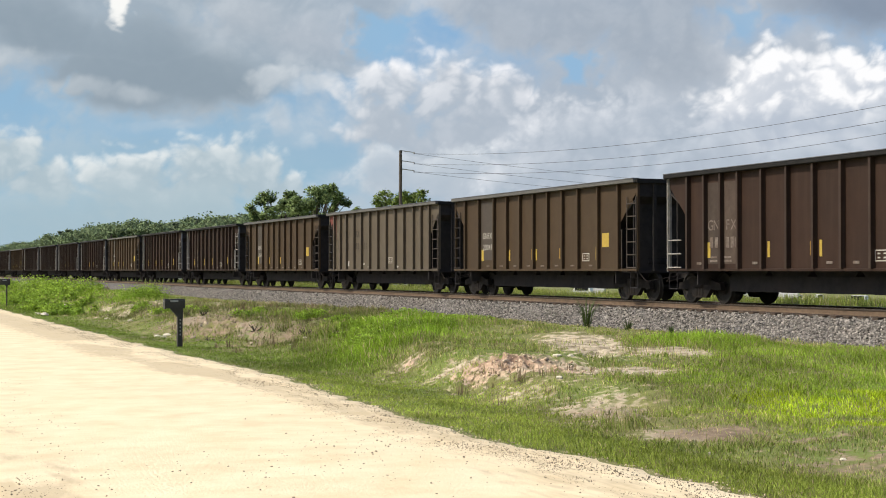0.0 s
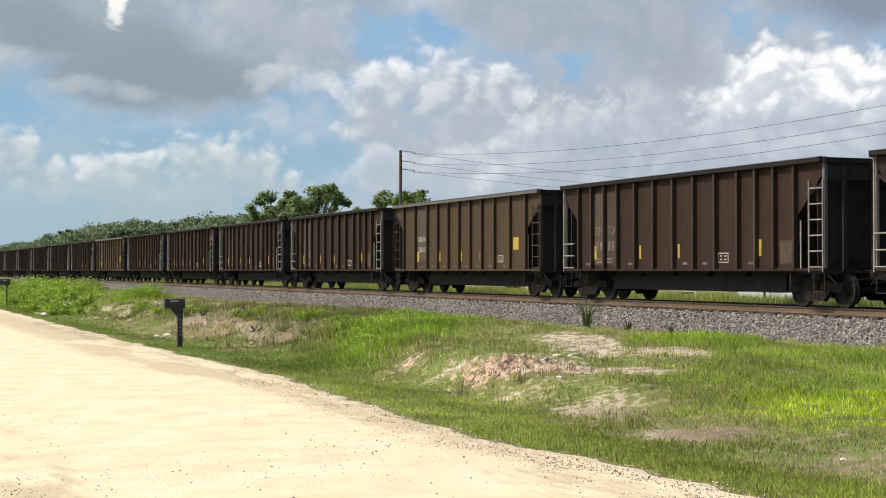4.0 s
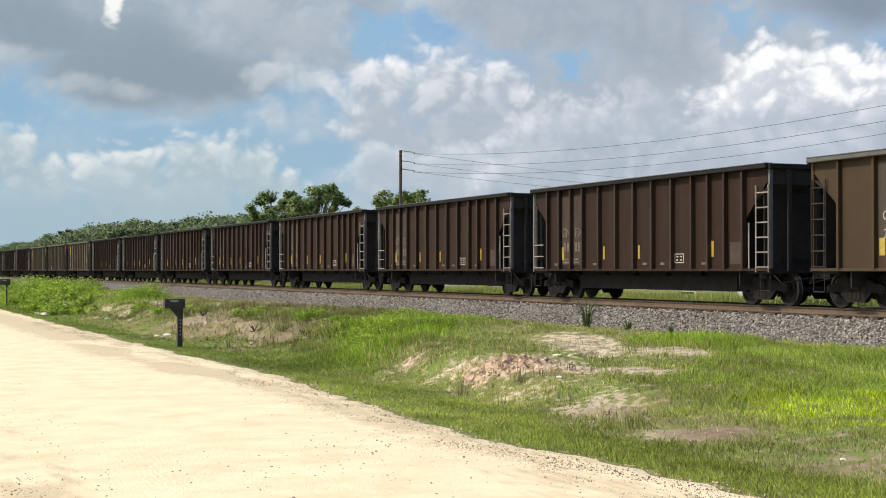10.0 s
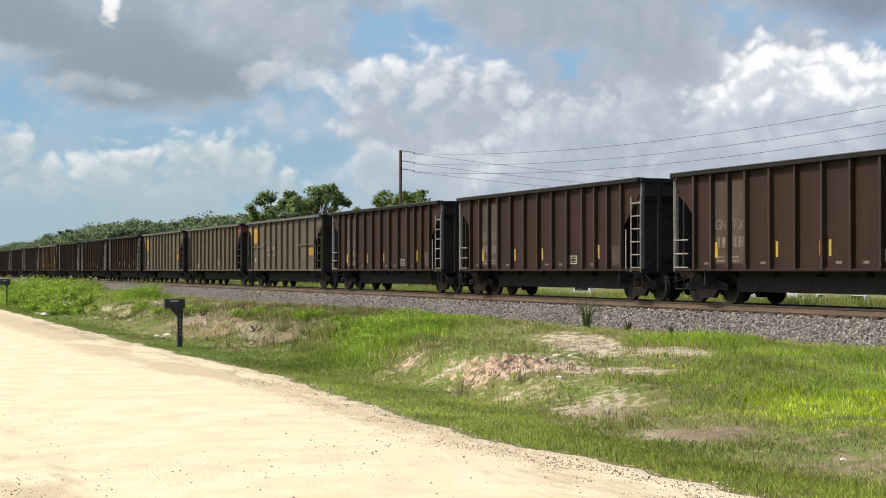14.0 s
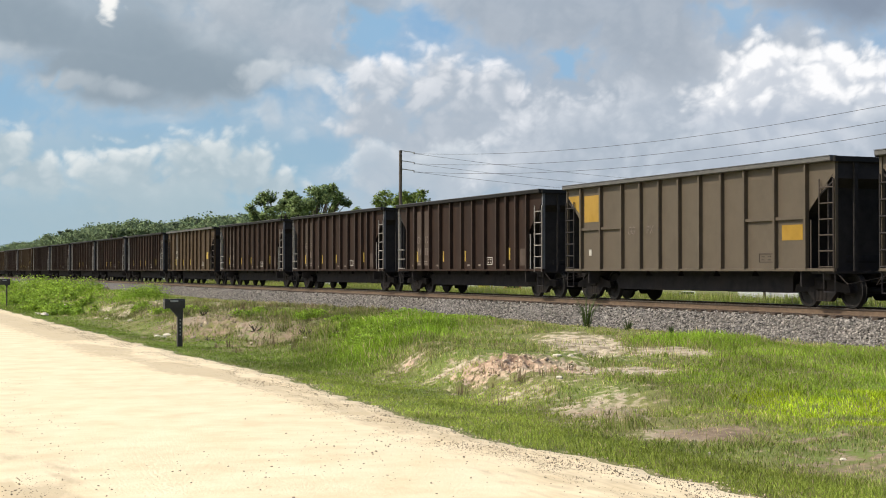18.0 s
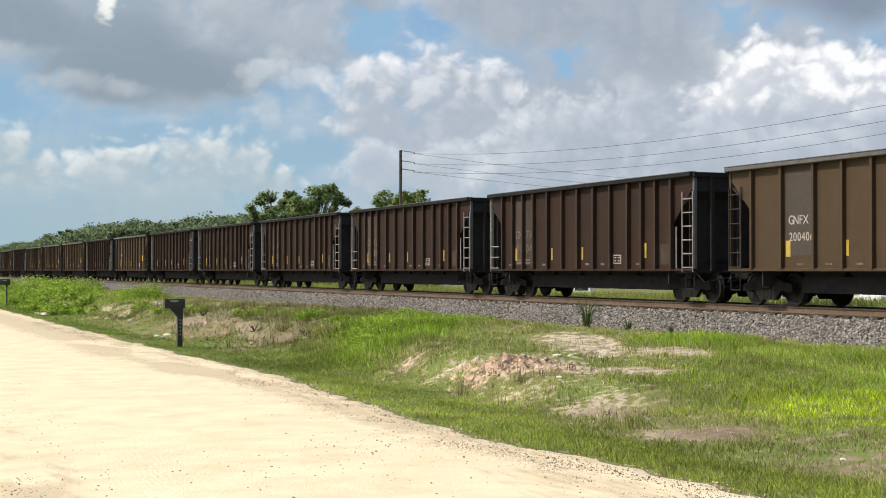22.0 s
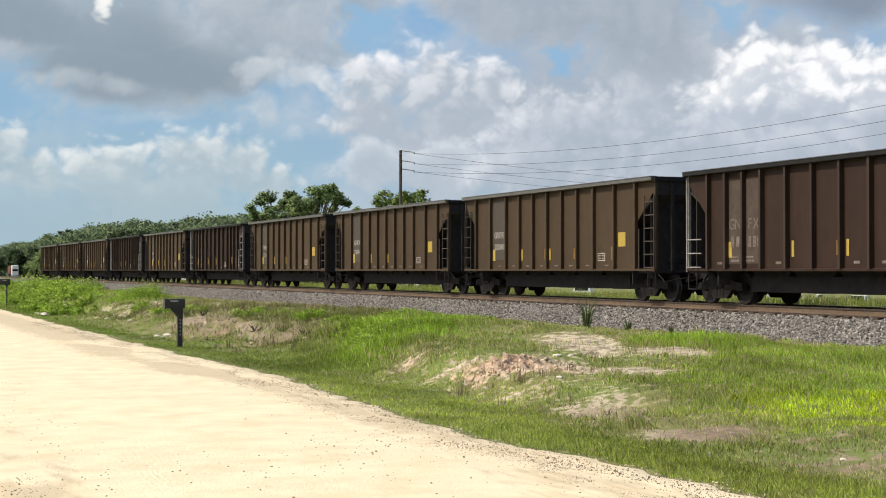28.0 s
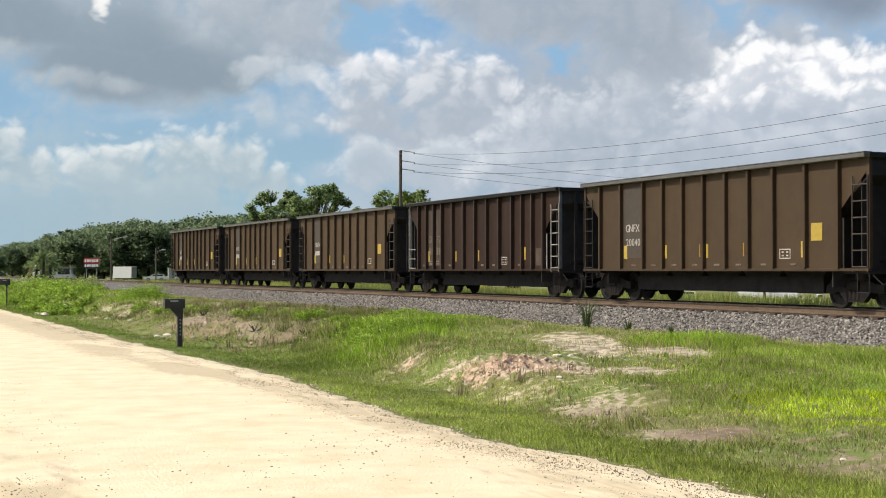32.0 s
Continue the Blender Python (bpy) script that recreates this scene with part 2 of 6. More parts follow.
def lattice(u, v, seed):
    """Smooth value noise at (u, v), about 0 to 1."""
    iu, iv = np.floor(u).astype("i8"), np.floor(v).astype("i8")
    fu, fv = u - iu, v - iv
    fu, fv = fu * fu * (3 - 2 * fu), fv * fv * (3 - 2 * fv)

    def h(a, b):
        q = np.sin(a * 127.1 + b * 311.7 + seed * 74.7) * 43758.5453
        return q - np.floor(q)

    return (h(iu, iv) * (1 - fu) + h(iu + 1, iv) * fu) * (1 - fv) + (h(iu, iv + 1) * (1 - fu) + h(iu + 1, iv + 1) * fu) * fv


def fbm(u, v, seed, octaves=5, gain=0.5):
    total, amp, norm = 0.0, 1.0, 0.0
    for o in range(octaves):
        total = total + amp * lattice(u * 2 ** o + 17.3 * o, v * 2 ** o - 9.1 * o, seed + o)
        norm += amp
        amp *= gain
    return total / norm


def ease(a, b, x):
    q = np.clip((x - a) / (b - a), 0, 1)
    return q * q * (3 - 2 * q)


def bump2(x, y, cx, cy, rx, ry):
    return np.exp(-((x - cx) / rx) ** 2 - ((y - cy) / ry) ** 2)


# ---- ground, road and railway bed ----
def ground_z(x, y):
    """Height of the earth at (x, y): road, verge, eroded bank, railway bed, lots behind."""
    x, y = np.asarray(x, float), np.asarray(y, float)
    n = fbm(x * 0.9, y * 0.9, 3, 4) - 0.5
    n2 = fbm(x * 0.22, y * 0.16, 8, 3) - 0.5
    off = ease(7.9, 11.0, x) * (1 - ease(20.4, 21.4, x))
    z = 0.30 * ease(11.0, 21.0, x)
    bank_x = 11.2 + 1.1 * np.sin(y * 0.21) + 2.0 * n2
    fade = ease(17.0, 27.0, y)
    z = z + 0.42 * fade * ease(-0.9, 0.9, x - bank_x) * (1 - ease(15.0, 20.5, x))
    z = z - 0.12 * ease(8.2, 9.6, x) * (1 - ease(10.0, 12.0, x))
    z = z + 0.12 * bump2(x, y, 12.2, 27.0, 1.5, 2.6) + 0.14 * bump2(x, y, 15.0, 36.0, 2.5, 6.0)
    z = z + off * (0.22 * n + 0.35 * n2)
    z = z - 0.06 * ease(1.2, 0.0, x) * ease(-6, -2, x)
    # the lots behind the railway fall away gently
    start = 38 + 10 * ease(180, 290, y)
    z = z - 0.036 * np.clip(x - start, 0, 150)
    a, d = view_frame(x, y)
    raw = np.clip(spot(a, d, (1.1, 26.6, 0.95, 0.9, 1.2), (-0.6, 30.3, 0.4, 0.7, 0.8), (2.9, 28.6, 0.9, 1.6, 0.4), (2.2, 21.6, 1.2, 1.2, 0.25), (-7.2, 47.5, 2.2, 3.0, 0.8), (-4.6, 43, 1.5, 1.5, 0.5), (-14.4, 66, 2.2, 2.5, 0.8)), 0, 1)
    ridge = 1 - 2 * np.abs(fbm(x * 2.9 + 0.4 * n, y * 2.2, 15, 4) - 0.5)
    z = z + raw * (0.34 * (ease(0.55, 0.95, ridge) - 0.5) * 0.6 + 0.13 * (fbm(x * 6.1, y * 6.1, 16, 3) - 0.5))
    far = ease(30.0, 60.0, np.abs(x - 16)) * ease(150, 400, np.abs(x))
    z = z + far * 0.5 * (fbm(x * 0.02, y * 0.02, 5, 3) - 0.5)
    return z


def view_frame(x, y):
    """Across and ahead of the place where one stands, turned to the line of sight."""
    return math.cos(YAW) * x - math.sin(YAW) * y, math.sin(YAW) * x + math.cos(YAW) * y


def spot(a, d, *blobs):
    """Sum of soft ragged patches (across, ahead, half width, half length, weight)."""
    t = 0.0
    for ca, cd, ra, rd, w in blobs:
        t = t + w * bump2(a, d, ca, cd, ra * 1.15, rd * 1.15)
    return t


def sand_mask(x, y):
    """Where the soil lies bare: 0 to 1."""
    x, y = np.asarray(x, float), np.asarray(y, float)
    a, d = view_frame(x, y)
    s = 0.34 * ease(0.50, 0.66, fbm(x * 0.55, y * 0.32, 21, 4)) * ease(9.6, 11.0, x) * ease(24, 34, d)
    # the eroded bank, washed-out sand on its crown, thin soil before it
    s = s + spot(a, d, (1.25, 26.5, 0.80, 0.75, 1.25), (0.25, 27.6, 0.55, 0.35, 0.9), (2.0, 25.8, 0.45, 0.4, 0.9), (-0.65, 30.3, 0.35, 0.7, 0.9), (2.9, 31.2, 0.65, 2.0, 2.2), (4.6, 29.3, 0.55, 0.85, 2.4), (3.1, 25.7, 0.8, 0.7, 1.5), (2.2, 32.0, 0.9, 0.9, 0.9),
                 (1.06, 24.1, 0.75, 0.55, 0.5), (2.2, 22.2, 0.9, 1.0, 0.58), (2.4, 21.1, 0.8, 0.6, 0.5), (3.5, 19.1, 0.62, 0.55, 1.15), (4.6, 18.3, 0.35, 0.3, 0.85), (2.9, 18.9, 0.5, 0.5, 0.7), (4.2, 15.6, 1.3, 1.0, 0.2), (5.4, 16.6, 1.0, 0.8, 0.2))
    # dusty soil along the far bank and beside the crushed stone
    s = s + (0.15 + 0.95 * ease(0.40, 0.60, fbm(x * 1.3, y * 0.7, 35, 4))) * spot(a, d, (-8.2, 50, 1.3, 2.4, 0.55), (-6.4, 45.5, 1.1, 1.8, 0.6), (-5.0, 44.0, 0.8, 1.4, 0.5), (-14.3, 65.5, 1.6, 1.6, 1.1), (-16.6, 71, 1.3, 1.6, 0.9), (-11.0, 58, 1.5, 2.5, 0.5), (-6.0, 60, 2.6, 6.0, 0.5), (-3.5, 38.9, 0.35, 0.5, 0.9), (-8.0, 76, 5.0, 9, 0.5))
    s = s + 0.55 * ease(18.6, 20.2, x) * ease(31, 38, d) * ease(0.40, 0.58, fbm(x * 0.8, y * 0.3, 33, 3))
    s = s - spot(a, d, (-1.4, 38.5, 1.5, 4.0, 1.0), (0.6, 44.0, 1.1, 4.0, 0.8), (5.0, 21.0, 1.3, 1.6, 1.0), (7.0, 26.5, 1.6, 3.0, 0.9), (1.2, 31.0, 0.8, 1.2, 0.8), (-15.9, 78, 1.2, 5, 0.9), (5.3, 31.3, 1.3, 1.0, 0.6))
    return np.clip(s, 0, 1) * ease(9.0, 9.9, x + 0.5 * (fbm(x, y * 0.7, 23, 3) - 0.5)) * (1 - ease(21.0, 22.0, x))


def spaced(stops):
    out = []
    for a, b, d in stops:
        out += list(np.arange(a, b, d))
    return np.array(out + [stops[-1][1]])


gx = spaced([(-3600, -400, 400), (-400, -40, 40), (-40, -4, 6), (-4, 8, 0.8), (8, 9.4, 0.2), (9.4, 15.4, 0.07), (15.4, 21.6, 0.2), (21.6, 30, 1.2), (30, 80, 5), (80, 400, 40), (400, 3600, 400)])
gy = spaced([(-3600, -400, 400), (-400, -40, 40), (-40, 10, 5), (10, 14, 0.22), (14, 34, 0.08), (34, 60, 0.2), (60, 130, 0.7), (130, 300, 5), (300, 800, 50), (800, 4000, 400)])
GX, GY = np.meshgrid(gx, gy, indexing="ij")
GZ = ground_z(GX, GY)
idx = np.arange(GX.size).reshape(GX.shape)
quads = np.stack([idx[:-1, :-1], idx[1:, :-1], idx[1:, 1:], idx[:-1, 1:]], -1).reshape(-1, 4)
bare = sand_mask(GX, GY).ravel()
VA, VD = view_frame(GX, GY)
clay = np.clip(spot(VA, VD, (1.1, 26.6, 0.75, 0.7, 1.1), (-0.6, 30.3, 0.35, 0.6, 0.5), (2.0, 25.4, 0.4, 0.35, 0.8)), 0, 1).ravel()
dark = np.clip(spot(VA, VD, (3.5, 19.1, 0.7, 0.6, 1.1), (4.6, 18.3, 0.45, 0.35, 0.9), (4.2, 15.6, 1.3, 1.0, 0.5), (5.4, 16.6, 1.0, 0.8, 0.45), (2.3, 21.6, 0.8, 0.8, 0.5), (-7.2, 49, 2.6, 6.0, 0.65), (-4.0, 43, 1.8, 3.0, 0.6), (-11, 60, 2.5, 6.0, 0.6)), 0, 1).ravel()


def ground_material():
    m = shade("meadow_soil", [(0.125, 0.125, 0.042), (0.21, 0.21, 0.07)], 3.0, stain=(0.135, 0.20, 0.036), stain_scale=0.3, stain_amount=0.8, rough=0.95, bump=1.0, bump_scale=9)
    n, l = m.node_tree.nodes, m.node_tree.links
    b = n["Principled BSDF"]
    base = b.inputs["Base Color"].links[0].from_socket
    tc = n.new("ShaderNodeTexCoord")
    at = n.new("ShaderNodeAttribute")
    at.attribute_name = "tint"
    sep = n.new("ShaderNodeSeparateColor")
    l.new(at.outputs["Color"], sep.inputs[0])
    g = n.new("ShaderNodeTexNoise")
    g.inputs["Scale"].default_value, g.inputs["Detail"].default_value = 5.0, 8
    l.new(tc.outputs["Object"], g.inputs["Vector"])

    def tone(a, c):
        r = n.new("ShaderNodeValToRGB")
        r.color_ramp.elements[0].position, r.color_ramp.elements[1].position = 0.35, 0.65
        r.color_ramp.elements[0].color, r.color_ramp.elements[1].color = (*a, 1), (*c, 1)
        l.new(g.outputs["Fac"], r.inputs["Fac"])
        return r.outputs["Color"]

    def over(fac, a, c):
        # ragged edge: the mask is broken up by the grain
        ad = n.new("ShaderNodeMath")
        ad.operation = "MULTIPLY_ADD"
        l.new(g.outputs["Fac"], ad.inputs[0])
        ad.inputs[1].default_value = 2.4
        l.new(fac, ad.inputs[2])
        mr = n.new("ShaderNodeMapRange")
        mr.inputs["From Min"].default_value, mr.inputs["From Max"].default_value = 1.45, 1.85
        l.new(ad.outputs[0], mr.inputs["Value"])
        mx = n.new("ShaderNodeMix")
        mx.data_type = "RGBA"
        l.new(mr.outputs[0], mx.inputs["Factor"])
        l.new(a, mx.inputs["A"])
        l.new(c, mx.inputs["B"])
        return mx.outputs["Result"]

    out = over(sep.outputs["Red"], base, tone((0.20, 0.16, 0.105), (0.60, 0.52, 0.38)))
    out = over(sep.outputs["Green"], out, tone((0.21, 0.13, 0.085), (0.60, 0.445, 0.325)))
    out = over(sep.outputs["Blue"], out, tone((0.12, 0.086, 0.058), (0.29, 0.22, 0.15)))
    l.new(out, b.inputs["Base Color"])
    return m


M["ground"] = ground_material()
ground = new("ground", raw_mesh("ground", np.stack([GX.ravel(), GY.ravel(), GZ.ravel()], 1), quads, M["ground"], np.stack([bare, clay * (bare > 0.3), dark * 0.85], 1), smooth=True))
tagged(ground, "uneven grassy earth with bare sand and clay patches", "ground", kind="structure")


def road_material():
    m = shade("pale_sand_road", [(0.675, 0.555, 0.36), (0.755, 0.64, 0.445), (0.805, 0.70, 0.51)], 1.3, detail=9, stain=(0.66, 0.54, 0.37), stain_scale=0.35, stain_amount=0.18, rough=0.95, bump=0.5, bump_scale=30)
    n, l = m.node_tree.nodes, m.node_tree.links
    b = n["Principled BSDF"]
    base = b.inputs["Base Color"].links[0].from_socket
    at = n.new("ShaderNodeAttribute")
    at.attribute_name = "tint"
    g = n.new("ShaderNodeTexNoise")
    g.inputs["Scale"].default_value, g.inputs["Detail"].default_value = 2.2, 8
    tc, mp = n.new("ShaderNodeTexCoord"), n.new("ShaderNodeMapping")
    mp.inputs["Scale"].default_value = (3.6, 0.9, 1)
    l.new(tc.outputs["Object"], mp.inputs["Vector"])
    l.new(mp.outputs[0], g.inputs["Vector"])
    mu = n.new("ShaderNodeMath")
    mu.operation = "ADD"
    l.new(at.outputs["Fac"], mu.inputs[0])
    l.new(g.outputs["Fac"], mu.inputs[1])
    mr = n.new("ShaderNodeMapRange")
    mr.inputs["From Min"].default_value, mr.inputs["From Max"].default_value, mr.inputs["To Max"].default_value = 0.78, 1.12, 0.62
    l.new(mu.outputs[0], mr.inputs["Value"])
    mx = n.new("ShaderNodeMix")
    mx.data_type = "RGBA"
    l.new(mr.outputs[0], mx.inputs["Factor"])
    l.new(base, mx.inputs["A"])
    mx.inputs["B"].default_value = (0.45, 0.365, 0.235, 1)
    l.new(mx.outputs["Result"], b.inputs["Base Color"])
    return m


def road_edge(y):
    """Where the sand of the road gives way to grass: a bay of grass reaches in near the bank."""
    y = np.asarray(y, float)
    return 7.93 - 0.58 * np.exp(-((y - 18.4) / 4.2) ** 2) + 0.15 * ease(55, 85, y) + 0.30 * (fbm(y * 0.45, y * 0 + 2, 41, 4) - 0.5) + 0.42 * (fbm(y * 1.9, y * 0 + 5, 43, 3) - 0.5)


M["road"] = road_material()
ry = spaced([(-60, 4, 2), (4, 60, 0.18), (60, 140, 0.5), (140, 700, 10)])
right_edge = road_edge(ry)
left_edge = 1.2 + 0.6 * (fbm(ry * 0.4, ry * 0 + 7, 47, 4) - 0.5)
across = np.linspace(0, 1, 32)
RX = left_edge[None, :] + (right_edge - left_edge)[None, :] * across[:, None]
RY = np.repeat(ry[None, :], 32, 0)
RZ = 0.022 + 0.03 * np.sin(across * math.pi)[:, None] + 0.002 * (fbm(RX * 1.2, RY * 0.6, 51, 3) - 0.5)
RZ[0], RZ[-1] = -0.05, -0.14
idx = np.arange(RX.size).reshape(RX.shape)
quads = np.stack([idx[:-1, :-1], idx[1:, :-1], idx[1:, 1:], idx[:-1, 1:]], -1).reshape(-1, 4)
edge = np.clip(ease(4.6, 6.6, RX) * (1 - 0.55 * ease(6.7, 7.5, RX)) * 0.85 * ease(0.24, 0.52, fbm(RX * 0.5, RY * 0.12, 53, 4)) * (0.6 + 0.4 * ease(12, 22, RY)) + ease(2.6, 1.7, RX) * 0.95 * ease(0.36, 0.62, fbm(RX * 1.1, RY * 0.45, 55, 4)), 0, 1).ravel()
road = new("road", raw_mesh("road", np.stack([RX.ravel(), RY.ravel(), RZ.ravel()], 1), quads, M["road"], np.repeat(edge[:, None], 3, 1), smooth=True))
tagged(road, "pale compacted sand road with loose pebbles", "road", kind="structure")

# bed of crushed stone under the track
by = spaced([(-900, -120, 30), (-120, 12, 4), (12, 120, 0.5), (120, 1500, 20)])
prof = [(-3.7, -1.05), (-3.3, -0.84), (-2.6, -0.66), (-1.75, -0.37), (-1.45, -0.275), (-1.2, -0.222), (-0.9, -0.215), (0, -0.21), (0.76, -0.215), (1.5, -0.24), (1.75, -0.25), (3.3, -0.80), (3.7, -1.05)]
BX = np.array([p[0] for p in prof])[:, None] + 0 * by[None, :]
BX = BX + 0.14 * (fbm(BX * 2, by[None, :] * 0.8 + BX * 0, 61, 3) - 0.5) * (np.abs(BX) > 1.6)
BZ = np.array([p[1] for p in prof])[:, None] + 0.07 * (fbm(BX * 3, by[None, :] * 3 + BX * 0, 63, 3) - 0.5)
idx = np.arange(BX.size).reshape(BX.shape)
quads = np.stack([idx[:-1, :-1], idx[1:, :-1], idx[1:, 1:], idx[:-1, 1:]], -1).reshape(-1, 4)
bed = new("railway_bed", raw_mesh("railway_bed", np.stack([TRACK_X + BX.ravel(), (by[None, :] + BX * 0).ravel(), RAIL_Z + BZ.ravel()], 1), quads, M["ballast"], smooth=True))
tagged(bed, "sloping bed of grey crushed stone under the track", "railway bed", kind="structure")

STONE = [(-1, -0.7, -0.6), (0.9, -0.9, -0.5), (1.0, 0.8, -0.7), (-0.8, 1.0, -0.5), (-0.6, -0.5, 0.7), (0.6, -0.4, 0.9), (0.5, 0.7, 0.6), (-0.7, 0.5, 0.8)]
STONE_F = [(0, 3, 2, 1), (4, 5, 6, 7), (0, 1, 5, 4), (1, 2, 6, 5), (2, 3, 7, 6), (3, 0, 4, 7)]


def stones(name, xs, ys, zs, sizes, material, seed):
    rng = np.random.default_rng(seed)
    n = len(xs)
    base = np.array(STONE)
    v = np.repeat(base[None], n, 0) * (1 + 0.35 * rng.uniform(-1, 1, (n, 8, 3))) * sizes[:, None, None] * rng.uniform(0.6, 1.2, (n, 1, 3))
    a = rng.uniform(0, 6.28, n)
    c, s = np.cos(a)[:, None], np.sin(a)[:, None]
    x, y = v[..., 0] * c - v[..., 1] * s, v[..., 0] * s + v[..., 1] * c
    v = np.stack([x + xs[:, None], y + ys[:, None], v[..., 2] + zs[:, None]], -1).reshape(-1, 3)
    f = (np.array(STONE_F)[None] + 8 * np.arange(n)[:, None, None]).reshape(-1, 4)
    return new(name, raw_mesh(name, v, f, material))


rng = np.random.default_rng(5)
n = 66000
sy = 14 + 95 * rng.random(n) ** 1.6
sx = rng.uniform(-3.6, -0.9, n)
sz = np.interp(sx, [p[0] for p in prof], [p[1] for p in prof])
tagged(stones("crushed_stone", TRACK_X + sx, sy, RAIL_Z + sz + 0.01, 0.011 + 0.030 * rng.random(n) ** 1.3, M["stone"], 6),
       "loose grey crushed stone on the railway bed", "stones", kind="stuff")

# rails and sleepers
RAIL = [(-0.075, -0.172), (0.075, -0.172), (0.075, -0.158), (0.012, -0.135), (0.012, -0.045), (0.036, -0.036), (0.036, -0.004), (0.030, 0.0), (-0.030, 0.0), (-0.036, -0.004), (-0.036, -0.036), (-0.012, -0.045), (-0.012, -0.135), (-0.075, -0.158)]
for side in (-1, 1):
    bm = bmesh.new()
    a = [bm.verts.new((x, -900, z)) for x, z in RAIL]
    b = [bm.verts.new((x, 1500, z)) for x, z in RAIL]
    for i in range(len(RAIL)):
        f = bm.faces.new((a[i], a[(i + 1) % len(RAIL)], b[(i + 1) % len(RAIL)], b[i]))
        f.material_index = 1 if i == 7 else 2 if i in (5, 6, 8, 9) else 0
    bmesh.ops.recalc_face_normals(bm, faces=bm.faces)
    rail = new("rail", mesh_of(bm, "rail", [M["rust_rail"], M["rail_head"], M["rail_side"]]))
    rail.location = (TRACK_X + side * 0.752, 0, RAIL_Z)
    tagged(rail, "rusty steel rail with a polished head on sleepers", "rail", "rails of the track", "structure")

# ---- the train ----
HEIGHT = 3.81


def wheelset_mesh():
    bm = bmesh.new()
    for s in (-1, 1):
        lathe(bm, [(s * 0.68, 0.19), (s * 0.685, 0.475), (s * 0.712, 0.483), (s * 0.716, 0.458), (s * 0.805, 0.45), (s * 0.812, 0.39), (s * 0.77, 0.37), (s * 0.755, 0.19), (s * 0.81, 0.15)], (0, 0, 0), "X", 28)
        # roller bearing with its cap screws off centre, so that the turning shows
        lathe(bm, [(s * 0.81, 0.10), (s * 0.99, 0.10), (s * 1.0, 0.08)], (0, 0, 0), "X", 14)
        for i in range(3):
            a = 2.1 * i
            tube(bm, (s * 0.995, 0.055 * math.cos(a), 0.055 * math.sin(a)), (s * 1.02, 0.055 * math.cos(a), 0.055 * math.sin(a)), 0.018, n=6)
    tube(bm, (-0.8, 0, 0), (0.8, 0, 0), 0.085, n=10)
    return mesh_of(bm, "wheelset", M["wheel_steel"])


def truck_parts(parent, y):
    """A three-piece freight truck: two side frames, bolster, springs, two wheelsets."""
    tr = new("truck")
    tr.parent = parent
    tr.location = (0, y, 0)
    for s in (-1, 1):
        bm = bmesh.new()
        outline = [(-1.16, 0.40), (-1.10, 0.60), (-0.80, 0.64), (-0.36, 0.78), (0.36, 0.78), (0.80, 0.64), (1.10, 0.60), (1.16, 0.40), (0.98, 0.40), (0.62, 0.42), (0.34, 0.17), (-0.34, 0.17), (-0.62, 0.42), (-0.98, 0.40)]
        prism(bm, outline, s * 0.98 - 0.07, s * 0.98 + 0.07)
        part("side_frame", bm, M["truck_iron"], tr)
        bm = bmesh.new()
        for q in (-0.16, 0, 0.16):
            tube(bm, (s * 1.02, q, 0.24), (s * 1.02, q, 0.46), 0.062, n=10)
        part("spring_nest", bm, M["truck_iron"], tr)
    part("bolster", boxes((-1.12, 1.12, -0.2, 0.2, 0.46, 0.70), bevel=0.03), M["truck_iron"], tr)
    for q in (-0.89, 0.89):
        w = new("wheelset", WHEELSET)
        w.parent = tr
        w.location = (0, q, 0.457)
    bm = bmesh.new()
    for q in (-0.42, 0.42):
        box(bm, -0.75, 0.75, q - 0.05, q + 0.05, 0.30, 0.42)
        for s in (-1, 1):
            box(bm, s * 0.75 - 0.05, s * 0.75 + 0.05, q - 0.08, q + 0.08, 0.25, 0.6)
    part("brake_beam", bm, M["underframe"], tr)
    return tr


WHEELSET = wheelset_mesh()
RIB_B = (0, 1.13, 2.26, 3.42, 4.82, 6.17)
RIB_C = (0, 1.12, 2.27, 3.36, 4.5, 5.42, 6.36)
RIB_A = (0, 1.13, 2.26, 3.39, 4.25, 5.10, 6.0)


def plate(name, parent, s, y0, y1, z0, z1, material, label="", proud=0.006):
    proud = 0.006 if "patch" in name or "panel" in name else 0.011
    """A thin painted panel on the side of a car."""
    x = s * (SIDE_X - 0.13)
    return part(name, boxes((min(x, x + s * proud), max(x, x + s * proud), y0, y1, z0, z1)), material, parent, label)


GLYPHS = {}


def glyph(ch, size, material):
    """One painted character as a thin mesh, read along +x and upwards along +y."""
    key = (ch, size, material.name)
    if key not in GLYPHS:
        cu = bpy.data.curves.new("letter", "FONT")
        cu.body, cu.size, cu.extrude, cu.align_x = ch, size, 0.001, "CENTER"
        tmp = bpy.data.objects.new("letter", cu)
        me = bpy.data.meshes.new_from_object(tmp)
        bpy.data.objects.remove(tmp)
        me.materials.clear()
        me.materials.append(material)
        me.transform(Matrix(((0, 0, -1, 0), (-1, 0, 0, 0), (0, 1, 0, 0), (0, 0, 0, 1))))
        GLYPHS[key] = me
    return GLYPHS[key]


def lettering(parent, text, y, z, size, material, label="", width=0.9):
    """Painted characters on the side that faces -x, each a part, from y towards -y."""
    step = 0.69 * size * width
    for i, ch in enumerate(text):
        o = part("letter", glyph(ch, size, material), None, parent, label)
        o.location = (-(SIDE_X - 0.13 + 0.013), y - (i + 0.5) * step, z)


